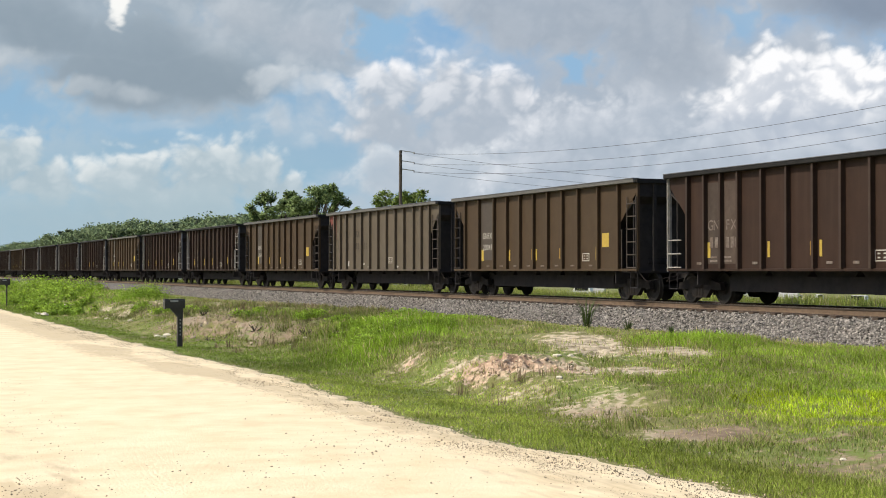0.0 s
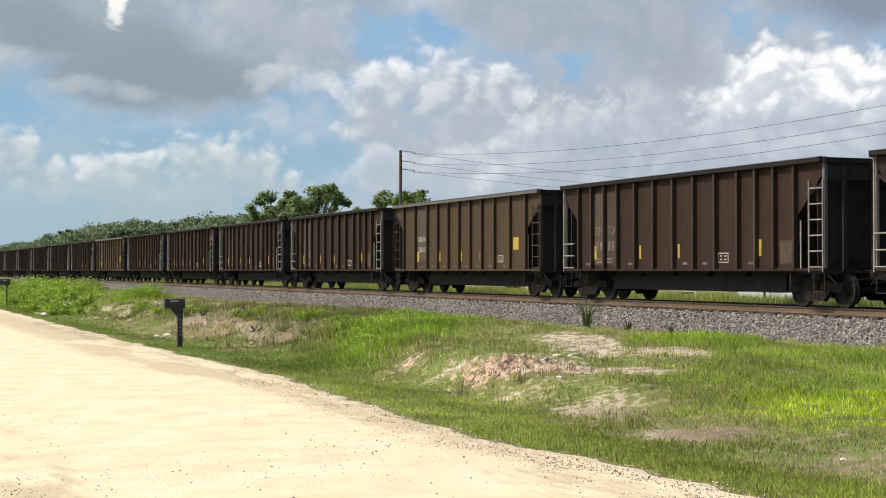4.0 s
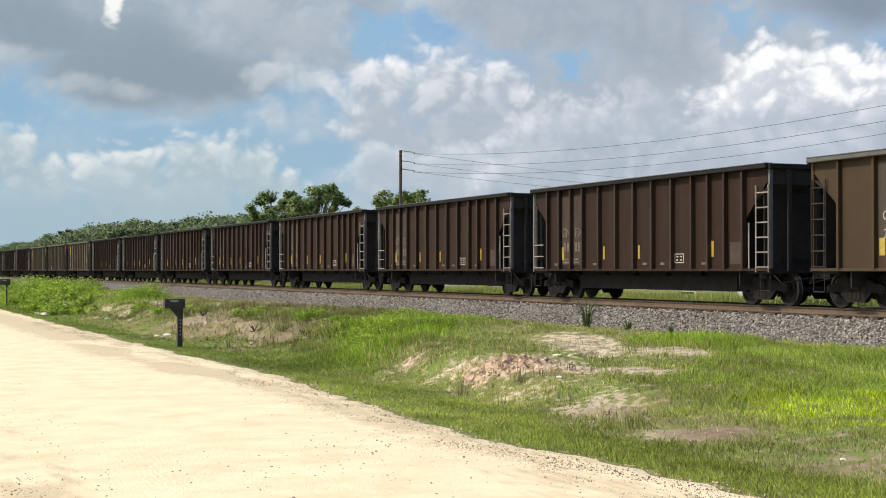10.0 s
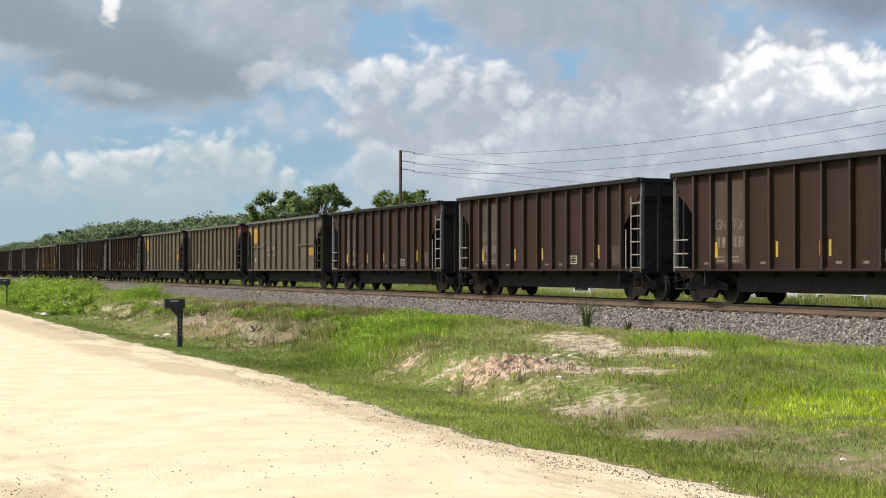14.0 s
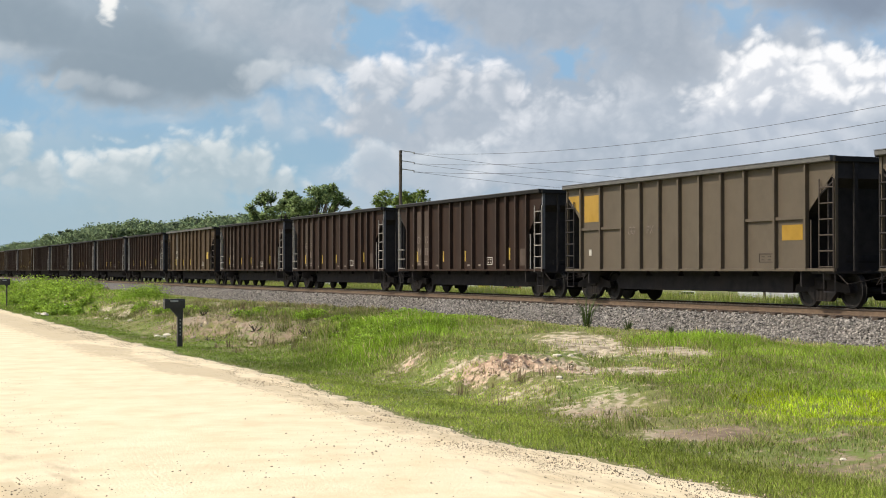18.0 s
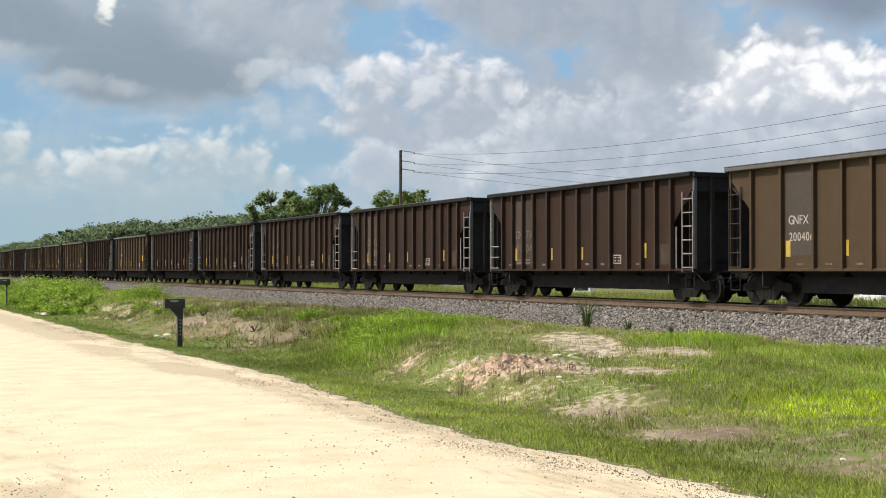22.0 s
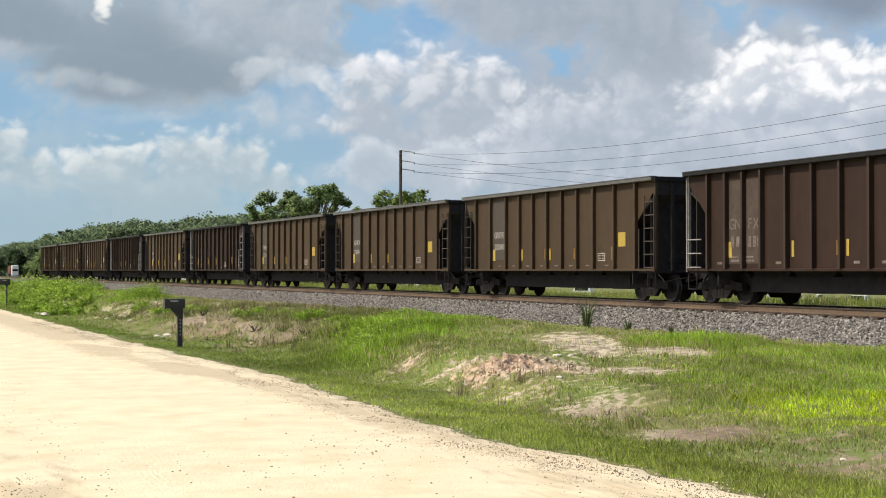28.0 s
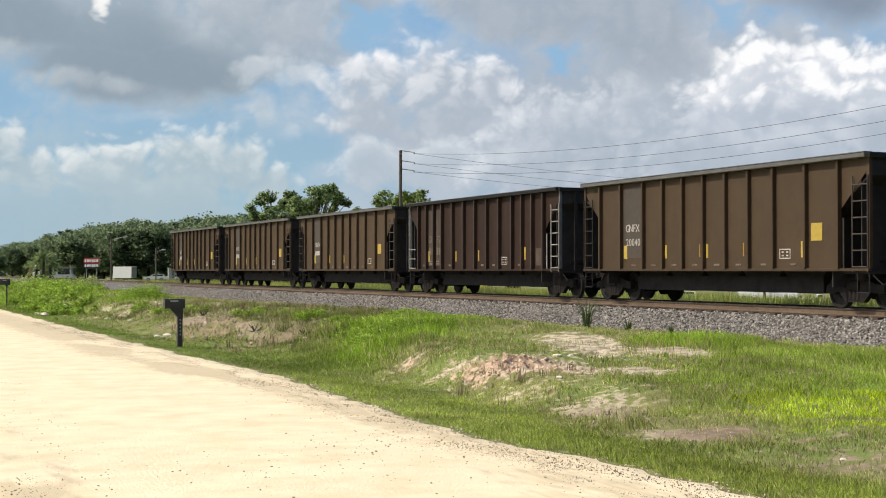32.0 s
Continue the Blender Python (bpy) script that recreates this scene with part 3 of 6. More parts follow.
def letter_bars(parent, ys, z0, z1, w, material, label):
    for y in ys:
        part("letter_bar", boxes((-SIDE_X + 0.115, -SIDE_X + 0.131, y - w, y, z0, z1)), material, parent, label)


def hopper_car(kind):
    """A coal hopper; A: brown, white ladders; B: tan brown; C, D: grey tan."""
    half = 7.20 if kind == "A" else 7.33
    ribs = {"A": RIB_A, "C": RIB_C}.get(kind, RIB_B)
    side = {"A": M["brown"], "B": M["tan"], "C": M["grey"], "D": M["grey"]}[kind]
    chord = M["chord_black"] if kind == "A" else M["chord_grey"]
    lad = M["ladder_white"] if kind == "A" else M["ladder_dark"]
    label = {"A": "dark brown steel coal hopper car with white ladders", "B": "tan-brown steel coal hopper car with yellow square and marks",
             "C": "grey-tan steel coal hopper car with red corner panel", "D": "grey-tan steel coal hopper car with ochre yellow panels"}[kind]
    car = thing("hopper_car", label, "railway car", "cars of the coal train")
    z0, z1 = 0.97, HEIGHT
    inner = ribs[-1]
    deep = 0.135 if kind == "A" else 0.115   # how far the ribs stand out
    x = SIDE_X - 0.13
    for s in (-1, 1):
        bm = bmesh.new()
        cut = 2.35 if kind == "A" else 2.45
        top = z1 - 0.42
        out = [(-inner, z0), (inner, z0), (inner, cut), (half - 0.12, top), (half, top + 0.05), (half, z1 - 0.1), (-half, z1 - 0.1), (-half, top + 0.05), (-half + 0.12, top), (-inner, cut)]
        prism(bm, out, s * x, s * (x - 0.012))
        part("side_sheet", bm, side, car)
        for r in sorted({q * k for q in ribs for k in (-1, 1)}):
            part("rib", boxes((min(s * x, s * (x + deep)), max(s * x, s * (x + deep)), r - 0.045, r + 0.045, z0 + 0.045, z1 - 0.12)), M["brown_rib"] if kind == "A" else side, car)
        part("top_chord", boxes((min(s * (x - 0.04), s * (x + 0.19)), max(s * (x - 0.04), s * (x + 0.19)), -half, half, z1 - 0.12, z1), bevel=0.015), chord, car)
        # thin pale strip added: the sky's glint on the chord's edge as colour
        part("top_flange", boxes((min(s * (x - 0.04), s * (x + 0.20)), max(s * (x - 0.04), s * (x + 0.20)), -half, half, z1 + 0.002, z1 + 0.022)), M["flange"], car)
        part("side_sill", boxes((min(s * (x - 0.02), s * (x + 0.07)), max(s * (x - 0.02), s * (x + 0.07)), -half, half, z0 - 0.03, z0 + 0.045), bevel=0.008), side, car)
        for e in (-1, 1):
            part("corner_post", boxes((min(s * (x - 0.06), s * (x + 0.03)), max(s * (x - 0.06), s * (x + 0.03)), min(e * half, e * (half - 0.09)), max(e * half, e * (half - 0.09)), z0 + 0.045, z1 - 0.12)),
                 (lad if e > 0 else M["flange"]) if kind == "A" else side, car)
            # ladder: the long one stands at the leading end
            high = e < 0 or kind in "BCD"
            ladder = new("ladder")
            ladder.parent = car
            ya, yb = e * (half - 0.04), e * (half - (0.62 if high else 0.80))
            zt = z1 - 0.55 if high else 2.05
            for yy in ((ya, yb) if high else (ya,)):
                bm = bmesh.new()
                tube(bm, (s * (x + 0.055), yy, z0 - 0.05), (s * (x + 0.055), yy, zt if yy != ya or high else z1 - 0.15), 0.023 if kind == "A" else 0.02, n=6)
                part("stile", bm, lad if kind == "A" or e < 0 else M["brown_dark"], ladder)
            for i in range(6 if high else 3):
                zz = z0 + 0.08 + i * 0.40
                if zz < zt + 0.05:
                    bm = bmesh.new()
                    tube(bm, (s * (x + 0.055), ya, zz), (s * (x + 0.055), yb, zz), 0.02, n=6)
                    part("rung", bm, lad if kind == "A" or e < 0 else M["brown_dark"], ladder)
            if e < 0:
                bm = bmesh.new()
                tube(bm, (s * (x + 0.04), e * (half - 0.98), z0), (s * (x + 0.04), e * (half - 0.98), 2.25), 0.022, n=6)
                part("grab_iron", bm, lad, car)
    for e in (-1, 1):
        # sloping end sheet, end beam with ribs, platform
        bm = bmesh.new()
        prof2 = [(e * (half - 0.10), z1 - 0.05), (e * (half - 0.02), z1 - 0.05), (e * (half - 0.02), z1 - 0.55), (e * (inner - 2.6), 0.95), (e * (inner - 2.7), 0.95), (e * (half - 0.10), z1 - 0.55)]
        prism(bm, prof2, -x + 0.02, x - 0.02)
        part("end_slope_sheet", bm, M["brown_dark"] if kind != "C" else M["brown_dark"], car)
        part("end_chord", boxes((-x - 0.1, x + 0.1, min(e * half, e * (half + 0.1)), max(e * half, e * (half + 0.1)), z1 - 0.14, z1), bevel=0.012), M["chord_black"], car)
        for xx in (-0.9, 0, 0.9):
            part("end_post", boxes((xx - 0.05, xx + 0.05, min(e * (half - 0.02), e * (half + 0.06)), max(e * (half - 0.02), e * (half + 0.06)), 0.95, z1 - 0.14)), M["brown_dark"], car)
        part("end_platform", boxes((-x, x, min(e * (inner + 0.1), e * half), max(e * (inner + 0.1), e * half), 0.88, 0.95), bevel=0.01), M["underframe"], car)
        part("bulkhead", boxes((-x + 0.03, x - 0.03, e * (inner - 0.35) - 0.02, e * (inner - 0.35) + 0.02, 0.55, 2.3)), M["brown_dark"], car)
        part("end_wall", boxes((-x + 0.05, x - 0.05, min(e * (half - 0.42), e * (half - 0.38)), max(e * (half - 0.42), e * (half - 0.38)), 0.95, z1 - 0.5)), M["brown_dark"], car)
        bm = bmesh.new()
        box(bm, -0.12, 0.12, min(e * (half - 0.3), e * (half + 0.52)), max(e * (half - 0.3), e * (half + 0.52)), 0.72, 0.98, 0.02)
        box(bm, -0.2, 0.16, min(e * (half + 0.5), e * (half + 0.76)), max(e * (half + 0.5), e * (half + 0.76)), 0.68, 1.0, 0.05)
        part("coupler", bm, M["truck_iron"], car, "rusty knuckle coupler")
        # hanging air hose in short lengths
        bm = bmesh.new()
        pts = [(0.35, e * (half + 0.1), 0.85), (0.36, e * (half + 0.32), 0.72), (0.34, e * (half + 0.5), 0.52), (0.28, e * (half + 0.68), 0.44)]
        for a, b in zip(pts, pts[1:]):
            tube(bm, a, b, 0.028, n=6)
        part("air_hose", bm, M["rubber"], car)
        bm = bmesh.new()
        tube(bm, (-x + 0.05, e * (half - 0.1), 0.93), (-x + 0.12, e * (half + 0.3), 0.62), 0.018, n=5)
        tube(bm, (-x + 0.12, e * (half + 0.3), 0.62), (-0.3, e * (half + 0.45), 0.8), 0.018, n=5)
        part("uncoupling_lever", bm, M["truck_iron"], car)
        for s in (-1, 1):
            bm = bmesh.new()
            tube(bm, (s * x, e * (half - 0.05), z0), (s * x, e * (half - 0.05), 0.42), 0.016, n=5)
            tube(bm, (s * x, e * (half - 0.5), z0), (s * x, e * (half - 0.5), 0.42), 0.016, n=5)
            tube(bm, (s * x, e * (half - 0.05), 0.42), (s * x, e * (half - 0.5), 0.42), 0.018, n=5)
            part("sill_step", bm, M["underframe"], car)
        truck_parts(car, e * 6.17)
    # brake wheel and reservoir at the leading end
    bm = bmesh.new()
    lathe(bm, [(-half - 0.16, 0.27), (-half - 0.13, 0.29), (-half - 0.10, 0.27)], (0.7, 0, 2.6), "Y", 16)
    part("brake_wheel", bm, M["truck_iron"], car)
    bm = bmesh.new()
    tube(bm, (-0.9, -half + 0.55, 1.25), (0.2, -half + 0.55, 1.25), 0.2, n=14)
    part("air_reservoir", bm, M["underframe"], car)
    part("control_valve", boxes((-1.3, -1.0, -half + 0.5, -half + 0.85, 0.72, 0.95), bevel=0.04), M["underframe"], car)
    # belly: centre sill, hopper chutes, cross bearers
    part("centre_sill", boxes((-0.26, 0.26, -half + 0.2, half - 0.2, 0.66, 1.0)), M["underframe"], car)
    for i in range(5):
        yc = -3.9 + i * 1.95
        bm = bmesh.new()
        prism(bm, [(yc - 0.95, 0.98), (yc + 0.95, 0.98), (yc + 0.42, 0.42), (yc - 0.42, 0.42)], -x + 0.60, x - 0.60)
        ch = part("discharge_chute", bm, M["underframe"], car)
        part("chute_gate", boxes((-x + 0.64, x - 0.64, yc - 0.48, yc + 0.48, 0.36, 0.42), bevel=0.01), M["underframe"], ch)
    for s in (-1, 1):
        part("lower_skirt", boxes((min(s * (x - 0.58), s * (x - 0.55)), max(s * (x - 0.58), s * (x - 0.55)), -4.75, 4.75, 0.37, 0.80)), M["underframe"], car)
    marks(car, kind, -1)
    return car


def bar_block(parent, s, y0, y1, z0, z1, material, rows=2, cols=2, label="frame of unreadable small print"):
    """A stencilled frame with small print that nobody can read."""
    bm = bmesh.new()
    x = s * (SIDE_X - 0.13)
    xa, xb = min(x, x + s * 0.009), max(x, x + s * 0.009)
    t = 0.026
    for a in ((y0, y1, z0, z0 + t), (y0, y1, z1 - t, z1), (y0, y0 + t, z0, z1), (y1 - t, y1, z0, z1)):
        box(bm, xa, xb, *a)
    dy, dz = (y1 - y0 - 0.08) / cols, (z1 - z0 - 0.08) / rows
    for i in range(cols):
        for j in range(rows):
            box(bm, xa, xb, y0 + 0.04 + (i + 0.28) * dy, y0 + 0.04 + (i + 0.72) * dy, z0 + 0.04 + (j + 0.3) * dz, z0 + 0.04 + (j + 0.68) * dz)
    return part("stencil", bm, material, parent, label)


def red_corner(car, e, s=-1):
    x = s * (SIDE_X - 0.13)
    bm = bmesh.new()
    prism(bm, [(e * 6.25, 2.50), (e * 6.25, HEIGHT - 0.15), (e * 7.24, HEIGHT - 0.15), (e * 7.24, HEIGHT - 0.40)], min(x, x + s * 0.006), max(x, x + s * 0.006))
    part("corner_panel", bm, M["red"], car, "faded red corner panel")
    part("end_panel", boxes((-1.40, 1.40, min(e * 7.315, e * 7.335), max(e * 7.315, e * 7.335), HEIGHT - 0.52, HEIGHT - 0.15)), M["red"], car, "faded red panel across the end")


def marks(car, kind, s):
    """Painted marks on one side of a car. q = 1 on the side that faces -x; the other side is turned round."""
    q = -s

    def p(name, y0, y1, z0, z1, mat, label=""):
        return plate(name, car, s, min(q * y0, q * y1), max(q * y0, q * y1), z0, z1, mat, label)

    if kind == "B":
        p("dark_panel", 3.50, 4.72, 1.35, 3.55, M["dark_patch"], "darker repainted panel")
        p("yellow_square", -5.45, -4.99, 1.72, 2.17, M["yellow"], "yellow square")
        p("reflector_strip", 4.50, 4.70, 1.32, 1.74, M["yellow"], "wide yellow strip")
        for y, a, b in ((2.14, 1.32, 1.72), (-0.12, 1.32, 1.72)):
            p("reflector_strip", y - 0.05, y + 0.05, a, b, M["yellow"], "yellow strip")
        p("reflector_strip", -4.72, -4.56, 1.30, 1.72, M["yellow"], "yellow strip")
        for y in (0.27, -1.95):
            p("reflector_strip", y - 0.025, y + 0.025, 1.35, 1.72, M["ochre"])
        for y in (4.1, 2.9, 1.7, 0.55, -0.6, -1.7, -2.9, -4.2):
            p("small_stencil", y - 0.13, y + 0.13, 1.10, 1.15, M["faded_white"])
        bar_block(car, s, min(q * -4.1, q * -3.62), max(q * -4.1, q * -3.62), 1.27, 1.53, M["white_paint"])
    elif kind == "A":
        p("faded_patch", 4.31, 5.04, 1.15, 3.45, M["faded_patch"], "faded paint patch")
        p("faded_patch", 3.46, 4.19, 1.15, 3.45, M["faded_patch"], "faded paint patch")
        p("reflector_strip", 4.90, 5.08, 1.32, 1.76, M["yellow"], "wide yellow strip")
        for y in (2.06, -0.20):
            p("reflector_strip", y - 0.05, y + 0.05, 1.32, 1.74, M["yellow"], "yellow strip")
        for y in (4.74, 4.02):
            p("small_stencil", y - 0.19, y + 0.19, 1.20, 1.26, M["faded_white"])
            p("small_stencil", y - 0.17, y + 0.17, 1.31, 1.36, M["faded_white"])
        p("reflector_strip", -4.42, -4.30, 1.35, 1.80, M["yellow"], "yellow strip")
        p("reflector_strip", 0.18, 0.24, 1.35, 1.72, M["ochre"])
        p("grey_patch", -5.85, -5.25, 1.14, 1.75, M["faded_patch"])
        bar_block(car, s, min(q * -2.82, q * -2.30), max(q * -2.82, q * -2.30), 1.18, 1.46, M["white_paint"])
        for y in (5.5, 2.7, -0.55, -1.6, -3.9):
            p("small_stencil", y - 0.12, y + 0.12, 1.13, 1.2, M["faded_white"])
    elif kind == "C":
        p("small_placard", 5.45, 5.65, 1.55, 1.72, M["white_paint"], "white placard")
        p("small_placard", 4.25, 4.42, 1.16, 1.42, M["white_paint"], "white placard")
        p("small_placard", 2.0, 2.16, 1.22, 1.31, M["white_paint"])
        for y in (1.4, -0.9, -2.4, -4.4):
            p("small_stencil", y - 0.13, y + 0.13, 1.09, 1.16, M["white_paint"])
        p("small_placard", -5.3, -5.15, 1.35, 1.5, M["white_paint"])
        bar_block(car, s, min(q * -1.75, q * -1.25), max(q * -1.75, q * -1.25), 1.28, 1.55, M["white_paint"])
    else:
        p("ochre_panel", 4.93, 6.05, 2.55, 3.42, M["ochre"], "ochre yellow panel")
        x = s * (SIDE_X - 0.13)
        bm = bmesh.new()
        prism(bm, [(6.26, 2.75), (6.26, HEIGHT - 0.36), (7.2, HEIGHT - 0.36), (7.2, HEIGHT - 0.40)], min(x, x + s * 0.006), max(x, x + s * 0.006))
        part("ochre_panel", bm, M["ochre"], car, "ochre yellow panel")
        p("ochre_panel", -5.95, -5.05, 1.75, 2.15, M["ochre"], "faded ochre patch")
        bar_block(car, s, min(q * -4.65, q * -4.0), max(q * -4.65, q * -4.0), 1.17, 1.42, M["ladder_dark"])
        p("small_placard", 5.55, 5.72, 1.45, 1.65, M["white_paint"], "white placard")
        for y0, y1 in ((4.86, 6.13), (3.46, 4.78), (-6.13, -4.86), (-4.78, -3.46)):
            x = s * (SIDE_X - 0.13)
            part("pocket_ledge", boxes((min(x, x + s * 0.08), max(x, x + s * 0.08), min(q * y0, q * y1), max(q * y0, q * y1), 2.28, 2.36)), M["grey"], car, "ledge over a recessed pocket")

KINDS = "BBBABABBBABAAAAABAAADCDAAAAAAABAAAABAABCBAA"   # from the tail forwards
NUMBERS = {40: "200413", 38: "200414", 35: "200405", 30: "200408", 16: "200406", 10: "200404", 8: "200409", 7: "200410", 6: "200401", 4: "200401"}
PROTO = {}
CARS = []
for k, kind in enumerate(KINDS):
    y = -RUN[0][1] - sum(PITCH[q] for q in KINDS[:k]) - PITCH[kind] / 2
    at = pose(TRACK_X, y, RAIL_Z)
    if kind not in PROTO:
        PROTO[kind] = hopper_car(kind)
        car = PROTO[kind]
        car.matrix_basis = at
    else:
        car = copy_thing(PROTO[kind], at)
    CARS.append((k, kind, car))


def letter_cars():
    """Reporting marks, after the copies are made, so that each car has its own."""
    for k, kind, car in CARS:
        if kind == "B":
            lettering(car, "GNFX", 4.56, 2.16, 0.335, M["white_paint"], label="white stencilled reporting mark")
            if k in NUMBERS:
                lettering(car, NUMBERS[k], 4.56, 1.73, 0.315, M["white_paint"], label="white stencilled number", width=0.82)
            else:
                letter_bars(car, [4.54 - i * 0.17 for i in range(6)], 1.73, 1.95, 0.13, M["white_paint"], "white number too small to read")
        elif kind == "A":
            lettering(car, "GN", 5.02, 2.10, 0.42, M["faded_white"], label="worn white lettering", width=1.0)
            lettering(car, "FX", 4.15, 2.10, 0.42, M["faded_white"], label="worn white lettering", width=1.0)
            if k == 15:
                lettering(car, "91", 5.0, 1.60, 0.42, M["faded_white"], label="worn white number", width=1.0)
                lettering(car, "046", 4.15, 1.60, 0.42, M["faded_white"], label="worn white number", width=0.9)
                continue
            letter_bars(car, (4.92, 4.66, 4.10, 3.86, 3.66), 1.60, 1.90, 0.15, M["faded_white"], "worn white number too faint to read")
        elif kind == "C":
            red_corner(car, -1 if k == 21 else 1)
            if k == 21:
                continue
            for text, y, z in (("BU", 4.75, 2.55), ("RX", 3.30, 2.55), ("93", 4.75, 1.98), ("02", 3.30, 1.98), ("31", 2.15, 1.98)):
                lettering(car, text, y, z, 0.42, M["ladder_dark"], label="faint dark lettering")
        else:
            for y0, y1 in ((3.36, 2.34), (2.18, 1.20)) if k == 22 else ():
                plate("dark_panel", car, -1, y1 + 0.08, y0 - 0.08, 1.60, 2.45, M["dark_patch"], "dark lettering panel")
            if k == 22:
                for text, y, z in (("GG", 3.12, 2.08), ("PX", 2.0, 2.08), ("14", 3.06, 1.70), ("24", 1.98, 1.70)):
                    lettering(car, text, y, z, 0.36, M["white_paint"], label="white stencilled lettering")
            else:
                for text, y, z in (("GG", 3.12, 2.08), ("PX", 2.0, 2.08)):
                    lettering(car, text, y, z, 0.36, M["faded_white"], label="worn lettering")


letter_cars()

# ---- mailboxes ----
def mailbox(at, label, tall=1.0, slim=False):
    mb = thing("mailbox", label, "mailbox", "mailboxes by the road", at)
    mb.scale = (min(tall, 0.9), min(tall, 0.9), tall)
    # local x: across the road away from it; the door faces the road (-x)
    bm = bmesh.new()
    if slim:
        box(bm, 0.0, 0.08, -0.035, 0.035, -0.1, 1.0, 0.012)
    else:
        box(bm, 0.02, 0.17, -0.08, 0.08, -0.1, 0.86, 0.012)
    part("post", bm, M["black_plastic"], mb)
    bm = bmesh.new()
    # gusset under the box
    v = [(-0.12, 1.0), (0.12, 1.0), (0.08, 0.94), (0.0, 0.94)] if slim else [(-0.20, 1.0), (0.18, 1.0), (0.18, 0.70), (0.02, 0.78)]
    f = [bm.verts.new((x, -0.07, z)) for x, z in v]
    g = [bm.verts.new((x, 0.07, z)) for x, z in v]
    bm.faces.new(f)
    bm.faces.new(g[::-1])
    for i in range(4):
        bm.faces.new((f[i], g[i], g[(i + 1) % 4], f[(i + 1) % 4]))
    bmesh.ops.recalc_face_normals(bm, faces=bm.faces)
    part("bracket", bm, M["black_plastic"], mb)
    bm = bmesh.new()
    outline = [(-0.14, 1.0), (0.14, 1.0), (0.145, 1.20), (0.12, 1.25), (-0.12, 1.25), (-0.145, 1.20)]
    prism(bm, outline, -0.34, 0.23)
    part("box", bm, M["black_plastic"], mb)
    bm = bmesh.new()
    prism(bm, [(y * 1.05, 0.99 + (z - 1.0) * 1.06) for y, z in outline], -0.372, -0.342)
    door = part("door", bm, M["black_plastic"], mb)
    part("handle", boxes((-0.39, -0.37, -0.03, 0.03, 1.17, 1.20), bevel=0.004), M["metal_grey"], door)
    part("flag", boxes((-0.22, 0.02, -0.162, -0.15, 1.17, 1.215)), M["metal_grey"], mb, "grey folded signal flag")
    for i in range(0 if slim else 5):
        part("number_bar", boxes((0.08, 0.11, -0.0835, -0.0805, 0.30 + i * 0.095, 0.345 + i * 0.095)), M["metal_grey"], mb, "faint pale character")
    return mb


mailbox(pose(8.45, 39.5, float(ground_z(8.45, 39.5))), "black plastic mailbox on a matching post at the road's edge", 1.03)
mailbox(pose(8.6, 84.0, float(ground_z(8.6, 84.0))), "black mailbox on a slim post among tall weeds", 1.27, True)


# ---- poles and wires ----
def utility_pole(at, height, arms, label, lean=0.0):
    p = thing("utility_pole", label, "utility pole", "utility poles", at)
    bm = bmesh.new()
    tube(bm, (0, 0, -2.0), (0, 0, height), 0.20, 0.15, 12)
    part("pole", bm, M["pole_wood"], p)
    for z in arms:
        bm = bmesh.new()
        tube(bm, (0.0, 0, z + 0.40), (1.22, -0.50, z + 0.22), 0.05, 0.04, 8)
        part("bracket_arm", bm, M["metal_grey"], p)
        bm = bmesh.new()
        lathe(bm, [(0, 0.03), (0.02, 0.09), (0.08, 0.05), (0.10, 0.09), (0.16, 0.05), (0.18, 0.08), (0.24, 0.03)], (1.27, -0.52, z + 0.02), "Z", 10)
        part("insulator", bm, M["porcelain"], p)
    return p


def wire(a, b, sag, label="thin sagging power line between poles", r=0.016):
    a, b = Vector(a), Vector(b)
    bm = bmesh.new()
    pts = []
    for i in range(25):
        t = i / 24
        q = a.lerp(b, t)
        q.z -= 4 * sag * t * (1 - t)
        pts.append(q)
    for p0, p1 in zip(pts, pts[1:]):
        tube(bm, p0, p1, r, n=5)
    return tagged(new("power_line", mesh_of(bm, "power_line", M["wire"])), label, "power line", "power lines")


POLE_A = Vector((52.9, 140.6, 0.0))
utility_pole(pose(*POLE_A), 14.2, (13.78, 12.76, 11.93), "tall dark wooden utility pole with three bracket arms")


# ---- trees ----
def leaf_cloud(centres, radii, per, size, seed, flat=0.5):
    """Small quads scattered in clumps; returns verts and faces."""
    rng = np.random.default_rng(seed)
    n = len(centres) * per
    c = np.repeat(np.asarray(centres), per, 0)
    r = np.repeat(np.asarray(radii), per)
    d = rng.normal(size=(n, 3))
    d /= np.linalg.norm(d, axis=1)[:, None]
    d[:, 2] *= 0.75
    p = c + d * (r * rng.random(n) ** 0.45)[:, None]
    u = rng.normal(size=(n, 3))
    u[:, 2] *= flat
    u /= np.linalg.norm(u, axis=1)[:, None]
    w = np.cross(u, rng.normal(size=(n, 3)))
    w /= np.linalg.norm(w, axis=1)[:, None]
    s = size * rng.uniform(0.6, 1.4, n)[:, None]
    v = np.stack([p - u * s, p + w * s * 0.55, p + u * s, p - w * s * 0.55], 1).reshape(-1, 3)
    # leaves shade with the roundness of their clump
    nrm = d + rng.normal(size=(n, 3)) * 0.35 + np.array([0, 0, 0.5])
    nrm /= np.linalg.norm(nrm, axis=1)[:, None]
    return v, np.arange(4 * n).reshape(n, 4), np.repeat(nrm, 4, 0)


def limb_mesh(name, limbs):
    bm = bmesh.new()
    for a, b, r0, r1 in limbs:
        tube(bm, a, b, r0, r1, 7)
    return mesh_of(bm, name, M["bark"])


